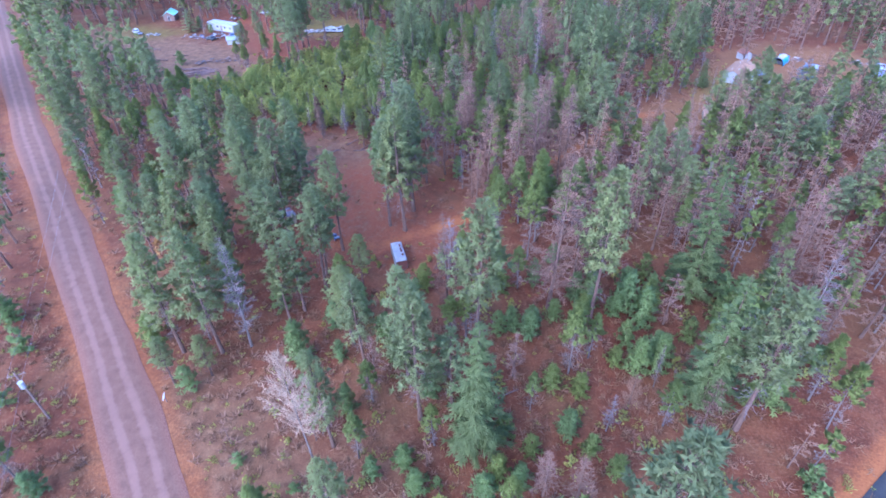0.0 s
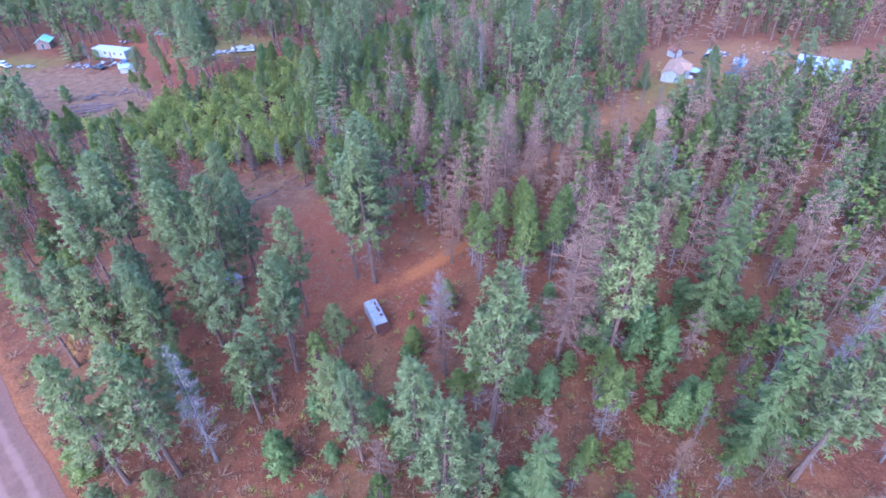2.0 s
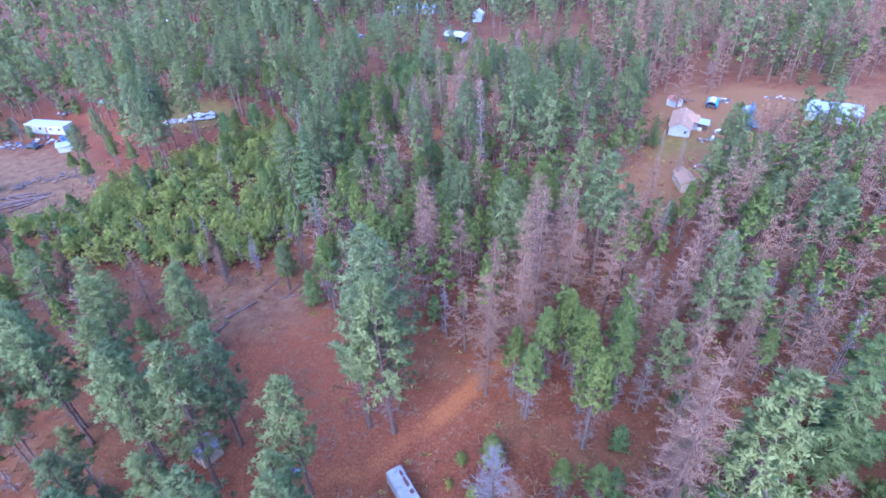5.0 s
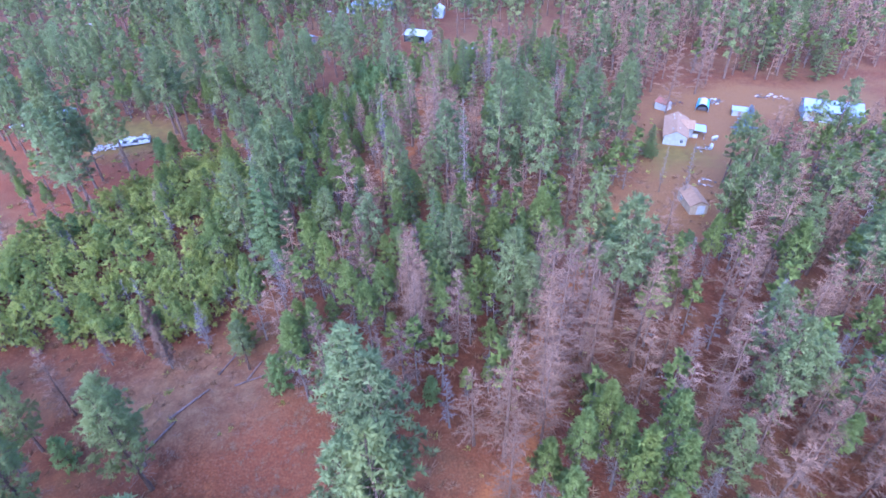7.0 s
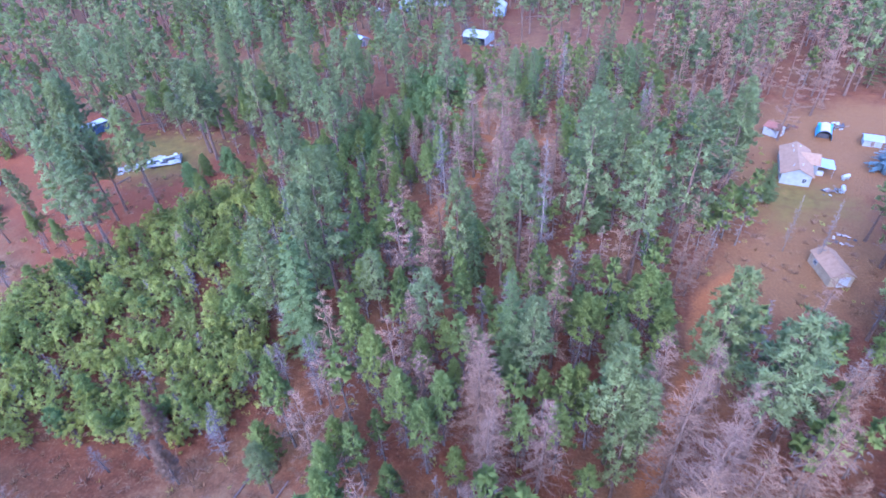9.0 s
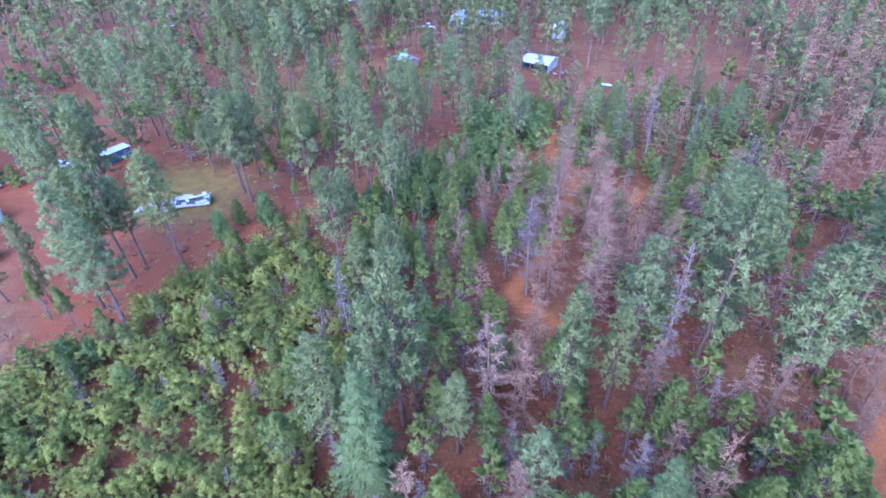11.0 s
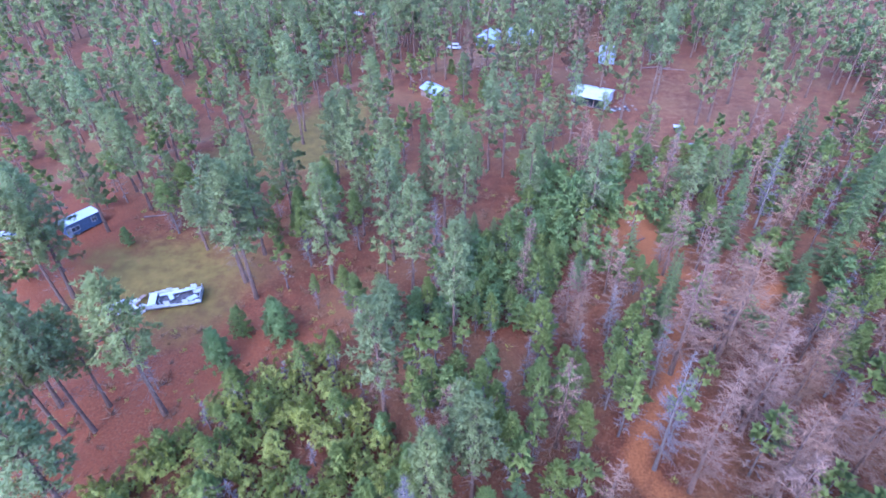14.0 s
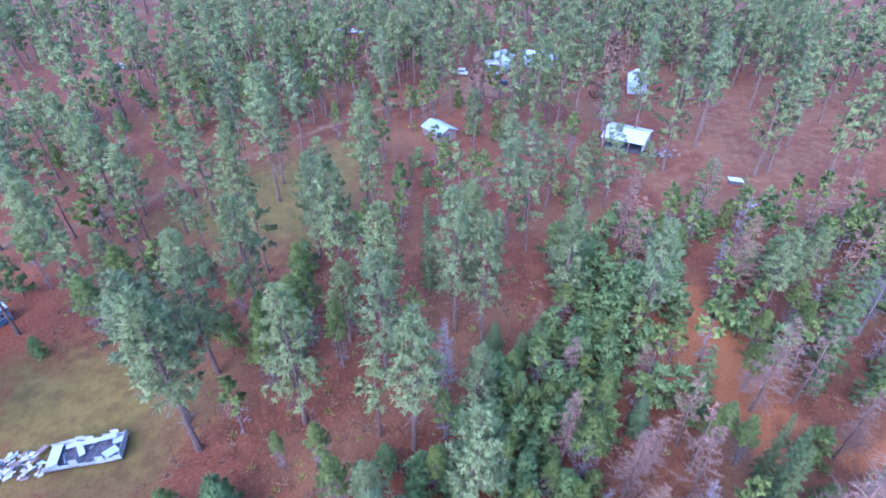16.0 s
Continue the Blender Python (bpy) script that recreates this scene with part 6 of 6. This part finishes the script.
def fill(area, mix, count, gap, lo=0.8, hi=1.15, seed=0):
    """Scatter count trees of a mix of kinds over an area (a polygon)."""
    r = random.Random(seed)
    x0, x1 = min(p[0] for p in area), max(p[0] for p in area)
    y0, y1 = min(p[1] for p in area), max(p[1] for p in area)
    kinds, wts, size = zip(*mix)
    for _ in range(count * 4):
        if count <= 0:
            break
        x, y = r.uniform(x0, x1), r.uniform(y0, y1)
        if not inside(np.array([x]), np.array([y]), area)[0] or not free(x, y, gap):
            continue
        k = r.choices(range(len(kinds)), wts)[0]
        tree(kinds[k], x, y, size[k] * r.uniform(lo, hi), r.uniform(0.85, 1.15), loose=True)
        count -= 1


fill([(-58, 150), (-30, 146), (-22, 160), (-30, 192), (-50, 195), (-60, 180)], [("Y", 5, 12), ("s", 1.5, 6), ("S", 0.8, 10)], 48, 1.5, seed=20)
fill([(-45, 112), (-14, 110), (4, 124), (0, 146), (-45, 148)], [("Y", 5, 12), ("s", 1.2, 6), ("S", 0.6, 10)], 44, 1.6, seed=22)
fill(REGEN, [("B", 8, 3.9), ("s", 0.3, 5.0), ("Y", 0.9, 7.0), ("S", 0.9, 6.0)], 560, 0.3, 0.7, 1.3, 1)
fill(THICKET, [("s", 4, 6.0), ("Y", 0.3, 8)], 85, 0.8, 0.75, 1.2, 2)
fill([(-120, 60), (-80, 42), (-56, 26), (-40, 40), (-38, 62), (-58, 70), (-62, 98), (-78, 108), (-110, 120), (-160, 125)], [("P", 1.6, 16), ("Y", 3, 12), ("s", 2.5, 6), ("L", 0.8, 14), ("S", 0.6, 12)], 130, 2.3, seed=3)
fill([(-36, 40), (-10, 24), (30, 44), (44, 62), (30, 84), (-4, 76), (-20, 66), (-34, 62)], [("s", 3, 5.5), ("Y", 1, 10), ("L", 0.8, 10), ("B", 2, 3.0), ("P", 0.3, 16)], 110, 1.8, seed=4)
fill([(30, 62), (60, 66), (130, 150), (110, 175), (60, 165), (28, 132), (18, 104), (20, 85)], [("L", 3.2, 18), ("Y", 3.4, 13), ("P", 1.0, 18), ("S", 0.8, 14), ("F", 0.6, 14)], 270, 2.0, seed=5)
fill([(-36, 98), (-12, 98), (8, 80), (22, 104), (26, 135), (10, 142), (-44, 150), (-52, 124)], [("L", 3.4, 19), ("Y", 2.4, 13), ("P", 0.5, 16), ("S", 0.8, 12), ("s", 1.2, 6)], 105, 2.2, seed=6)
fill([(-52, 150), (10, 142), (30, 168), (40, 200), (30, 250), (0, 256), (-28, 250), (-34, 210), (-60, 192), (-58, 170)], [("L", 2.0, 16), ("Y", 4.0, 11), ("F", 0.7, 9), ("s", 2.2, 6), ("S", 0.9, 10)], 190, 2.0, seed=7)
fill([(40, 205), (60, 222), (110, 215), (150, 230), (150, 330), (70, 325), (60, 282), (30, 258)], [("L", 4, 20), ("P", 1.5, 21), ("F", 1, 14), ("Y", 0.8, 13)], 320, 2.4, seed=8)
fill([(-175, 205), (-150, 200), (-118, 190), (-112, 172), (-95, 205), (-80, 205), (-62, 200), (-62, 240), (-30, 250), (-28, 300), (-60, 320), (-150, 330), (-200, 260)], [("P", 1.6, 17), ("Y", 4, 11), ("s", 3, 6), ("B", 1.5, 3)], 210, 3.0, seed=9)
fill([(-150, 290), (-60, 300), (-20, 330), (20, 335), (70, 330), (70, 400), (-150, 400)], [("P", 5, 21), ("Y", 1.6, 12), ("L", 0.5, 18), ("s", 1, 6)], 400, 2.7, seed=10)
fill([(-5, 306), (30, 306), (44, 290), (60, 285), (70, 320), (20, 330)], [("P", 4, 22), ("s", 0.5, 5)], 26, 4.5, seed=14)
fill([(-36, 196), (34, 196), (34, 256), (4, 260), (-28, 256)], [("L", 0.9, 13), ("Y", 3, 9), ("F", 1.2, 9), ("s", 2.5, 7), ("S", 0.7, 11)], 80, 1.8, seed=15)
fill([(-200, 95), (-120, 122), (-135, 140), (-200, 160), (-215, 150)], [("P", 4, 20), ("Y", 3, 14)], 90, 3.0, seed=11)
fill([(-250, 170), (-205, 170), (-170, 205), (-150, 205), (-170, 250), (-250, 280)], [("P", 4, 21), ("Y", 1, 12)], 160, 2.8, seed=12)
fill([(-260, 282), (-152, 262), (-150, 400), (-260, 400)], [("P", 3, 19), ("Y", 2, 12), ("s", 1, 6)], 130, 2.8, seed=19)
fill([(-100, 30), (-75, 5), (-60, -10), (-45, 5), (-62, 22), (-90, 45)], [("s", 2, 6), ("B", 3, 3.2), ("Y", 0.5, 9)], 14, 3, seed=13)

fill([(-12, 24), (14, 8), (34, 26), (48, 56), (30, 46), (6, 34)], [("s", 3, 5), ("L", 1.5, 9), ("Y", 1.2, 9), ("B", 3, 3)], 30, 1.6, seed=16)
fill([(-44, 16), (-20, 10), (2, 24), (-10, 34), (-34, 40)], [("B", 3, 1.6), ("s", 1, 2.2), ("L", 0.8, 6)], 40, 1.5, seed=17)
fill([(-46, 214), (-24, 208), (-14, 226), (-24, 250), (-40, 246)], [("s", 5, 7), ("Y", 1, 8)], 50, 1.2, seed=18)


def merged(name, recipes, spots, label, category):
    """Many far or uncountable plants in one mesh."""
    V, N, M, mats, n = [], [], [], [], 0
    lib = []
    for rec in recipes:
        group = []
        for _, me in rec():
            if me.materials[0] not in mats:
                mats.append(me.materials[0])
            co = np.empty(len(me.vertices) * 3, np.float32)
            me.vertices.foreach_get("co", co)
            bend = np.tile(np.array((0, 0, 1), np.float32), len(me.vertices))
            if "bend" in me.attributes:
                me.attributes["bend"].data.foreach_get("vector", bend)
            bend = bend.reshape(-1, 3)
            sizes = np.array([len(p.vertices) for p in me.polygons])
            lv = np.empty(len(me.loops), np.int64)
            me.loops.foreach_get("vertex_index", lv)
            group.append((co.reshape(-1, 3), bend, sizes, lv, mats.index(me.materials[0])))
            bpy.data.meshes.remove(me)
        lib.append(group)
    loops, starts, sizes_all, n_l = [], [], [], 0
    for x, y, k, wide, s, a in spots:
        ca, sa = math.cos(a), math.sin(a)
        for co, bend, sizes, lv, mi in lib[k % len(lib)]:
            p = np.empty_like(co)
            p[:, 0] = (co[:, 0] * ca - co[:, 1] * sa) * wide + x
            p[:, 1] = (co[:, 0] * sa + co[:, 1] * ca) * wide + y
            p[:, 2] = co[:, 2] * s
            V.append(p)
            N.append(np.stack([bend[:, 0] * ca - bend[:, 1] * sa, bend[:, 0] * sa + bend[:, 1] * ca, bend[:, 2]], 1))
            loops.append(lv + n)
            sizes_all.append(sizes)
            M.append(np.full(len(sizes), mi))
            n += len(co)
    loops, sizes_all, M, V = np.concatenate(loops), np.concatenate(sizes_all), np.concatenate(M), np.concatenate(V)
    me = bpy.data.meshes.new(name)
    me.vertices.add(len(V))
    me.vertices.foreach_set("co", V.astype(np.float32).ravel())
    me.loops.add(len(loops))
    me.loops.foreach_set("vertex_index", loops.astype(np.int32))
    me.polygons.add(len(sizes_all))
    me.polygons.foreach_set("loop_start", np.concatenate([[0], np.cumsum(sizes_all)[:-1]]).astype(np.int32))
    for m in mats:
        me.materials.append(m)
    me.polygons.foreach_set("material_index", M.astype(np.int32))
    me.attributes.new("bend", "FLOAT_VECTOR", "POINT").data.foreach_set("vector", np.concatenate(N).astype(np.float32).ravel())
    me.update(calc_edges=True)
    return tagged(new(name, me), label, category, kind="stuff")


# far woods beyond the last houses and to the sides
spots, r = [], random.Random(21)
for _ in range(2350):
    x, y = r.uniform(-310, 210), r.uniform(-40, 480)
    if -200 < x < 70 and y < 400 or (-250 < x < 150 and 0 < y < 330) or r.random() < 0.35:
        continue
    if not open_ground(x, y):
        continue
    larch = x > 20 and y < 420
    k = r.choice([2, 2, 0, 3]) if larch else r.choice([0, 0, 1, 1, 4, 3])
    s = (r.uniform(0.7, 1.1))
    spots.append((x, y, k, s ** 0.7 * r.uniform(0.95, 1.3), s if k != 4 else s * 0.9, r.uniform(0, 6.28)))
merged("far_woods", [lambda: pine_meshes(101, 0.12, 0.3, 4.4), lambda: pine_meshes(102, 0.12, 0.38, 4.4), lambda: bare_meshes(103, 0.12, 4.0), lambda: fir_meshes(104, 0.09, 4.2), lambda: lodgepole_meshes(105, 0.18, LODGE, 3.2)],
       spots, "far woodland of mixed pine, fir and bare larch", "woods")


spots = []
for kind, x, y, h, w in surplus:
    s = h / KINDS[kind][2]
    spots.append((x, y, {"P": r.choice([0, 1]), "Y": 2, "L": 3, "F": 4, "s": 5, "B": 6}.get(kind, 4), s ** 0.7 * w if kind != "B" else s * w, s, r.uniform(0, 6.28)))
merged("woodland", [lambda: pine_meshes(111, 0.15, 0.32, 4.2), lambda: pine_meshes(112, 0.15, 0.4, 4.0), lambda: lodgepole_meshes(113, 0.17, LODGE, 3.0), lambda: bare_meshes(114, 0.13, 3.8), lambda: fir_meshes(115, 0.14, 4.0), lambda: sapling_meshes(116, 0.24, YOUNG), lambda: shrub_meshes(117, 0.24)],
       spots, "dense mixed woodland of pine, lodgepole and bare larch", "woods")


def brush_meshes(seed, mat, n, size, flat=0.4):
    rng = np.random.default_rng(seed)
    s = Soup()
    for _ in range(n):
        a = rng.uniform(0, 6.28)
        p = np.array((math.cos(a), math.sin(a), 0.0)) * size * rng.uniform(0, 0.5)
        d = unit(np.array((math.cos(a) * flat, math.sin(a) * flat, 0.6)) + rng.normal(size=3) * 0.3)
        s.blade(p, d, unit(np.cross(d, rng.normal(size=3))), size * rng.uniform(0.5, 1.1), size * 0.14)
    return [("brush", s.mesh("brush", mat))]


spots = []
for _ in range(11000):
    x, y = (r.uniform(-120, 45), r.uniform(14, 240)) if r.random() < 0.72 else (r.uniform(-95, 30), r.uniform(4, 60))
    X, Y = np.array([x]), np.array([y])
    if any(inside(X, Y, p)[0] for p in LAWNS) or seg_dist(X, Y, GRAVEL)[0] < 5.5 or (inside(X, Y, CLEARING)[0] and r.random() < 0.85) or any(seg_dist(X, Y, p)[0] < 2.5 for p in TRACKS):
        continue
    s = r.uniform(0.6, 2.1)
    spots.append((x, y, r.randrange(5), s, s * 0.8, r.uniform(0, 6.28)))
merged("undergrowth", [lambda: brush_meshes(1, DRYGRASS, 16, 0.55), lambda: brush_meshes(2, DRYGRASS, 12, 0.7), lambda: brush_meshes(3, LARCH, 14, 0.8, 0.7), lambda: brush_meshes(4, SHRUB, 18, 0.5), lambda: brush_meshes(5, DRYGRASS, 14, 0.6)],
       spots, "low dry grass, twigs and small brush on the forest floor", "undergrowth")

# torn branches and bark left from clearing
spots = []
for _ in range(5200):
    x, y = (r.uniform(-76, -10), r.uniform(66, 122)) if r.random() < 0.6 else (r.uniform(-205, -105), r.uniform(140, 190))
    X, Y = np.array([x]), np.array([y])
    if not (inside(X, Y, CLEARING)[0] or inside(X, Y, SLASH)[0] or inside(X, Y, LOGYARD)[0]) or any(seg_dist(X, Y, p)[0] < 2.2 for p in TRACKS):
        continue
    s = r.uniform(0.5, 1.5)
    spots.append((x, y, r.randrange(3), s, s * 0.35, r.uniform(0, 6.28)))
merged("slash_litter", [lambda: brush_meshes(6, LARCH, 14, 0.55, 1.6), lambda: brush_meshes(7, DRYGRASS, 16, 0.5, 1.6), lambda: brush_meshes(8, DRYGRASS, 12, 0.6, 1.8)],
       spots, "torn branches, bark and chips lying on the cleared earth", "slash")
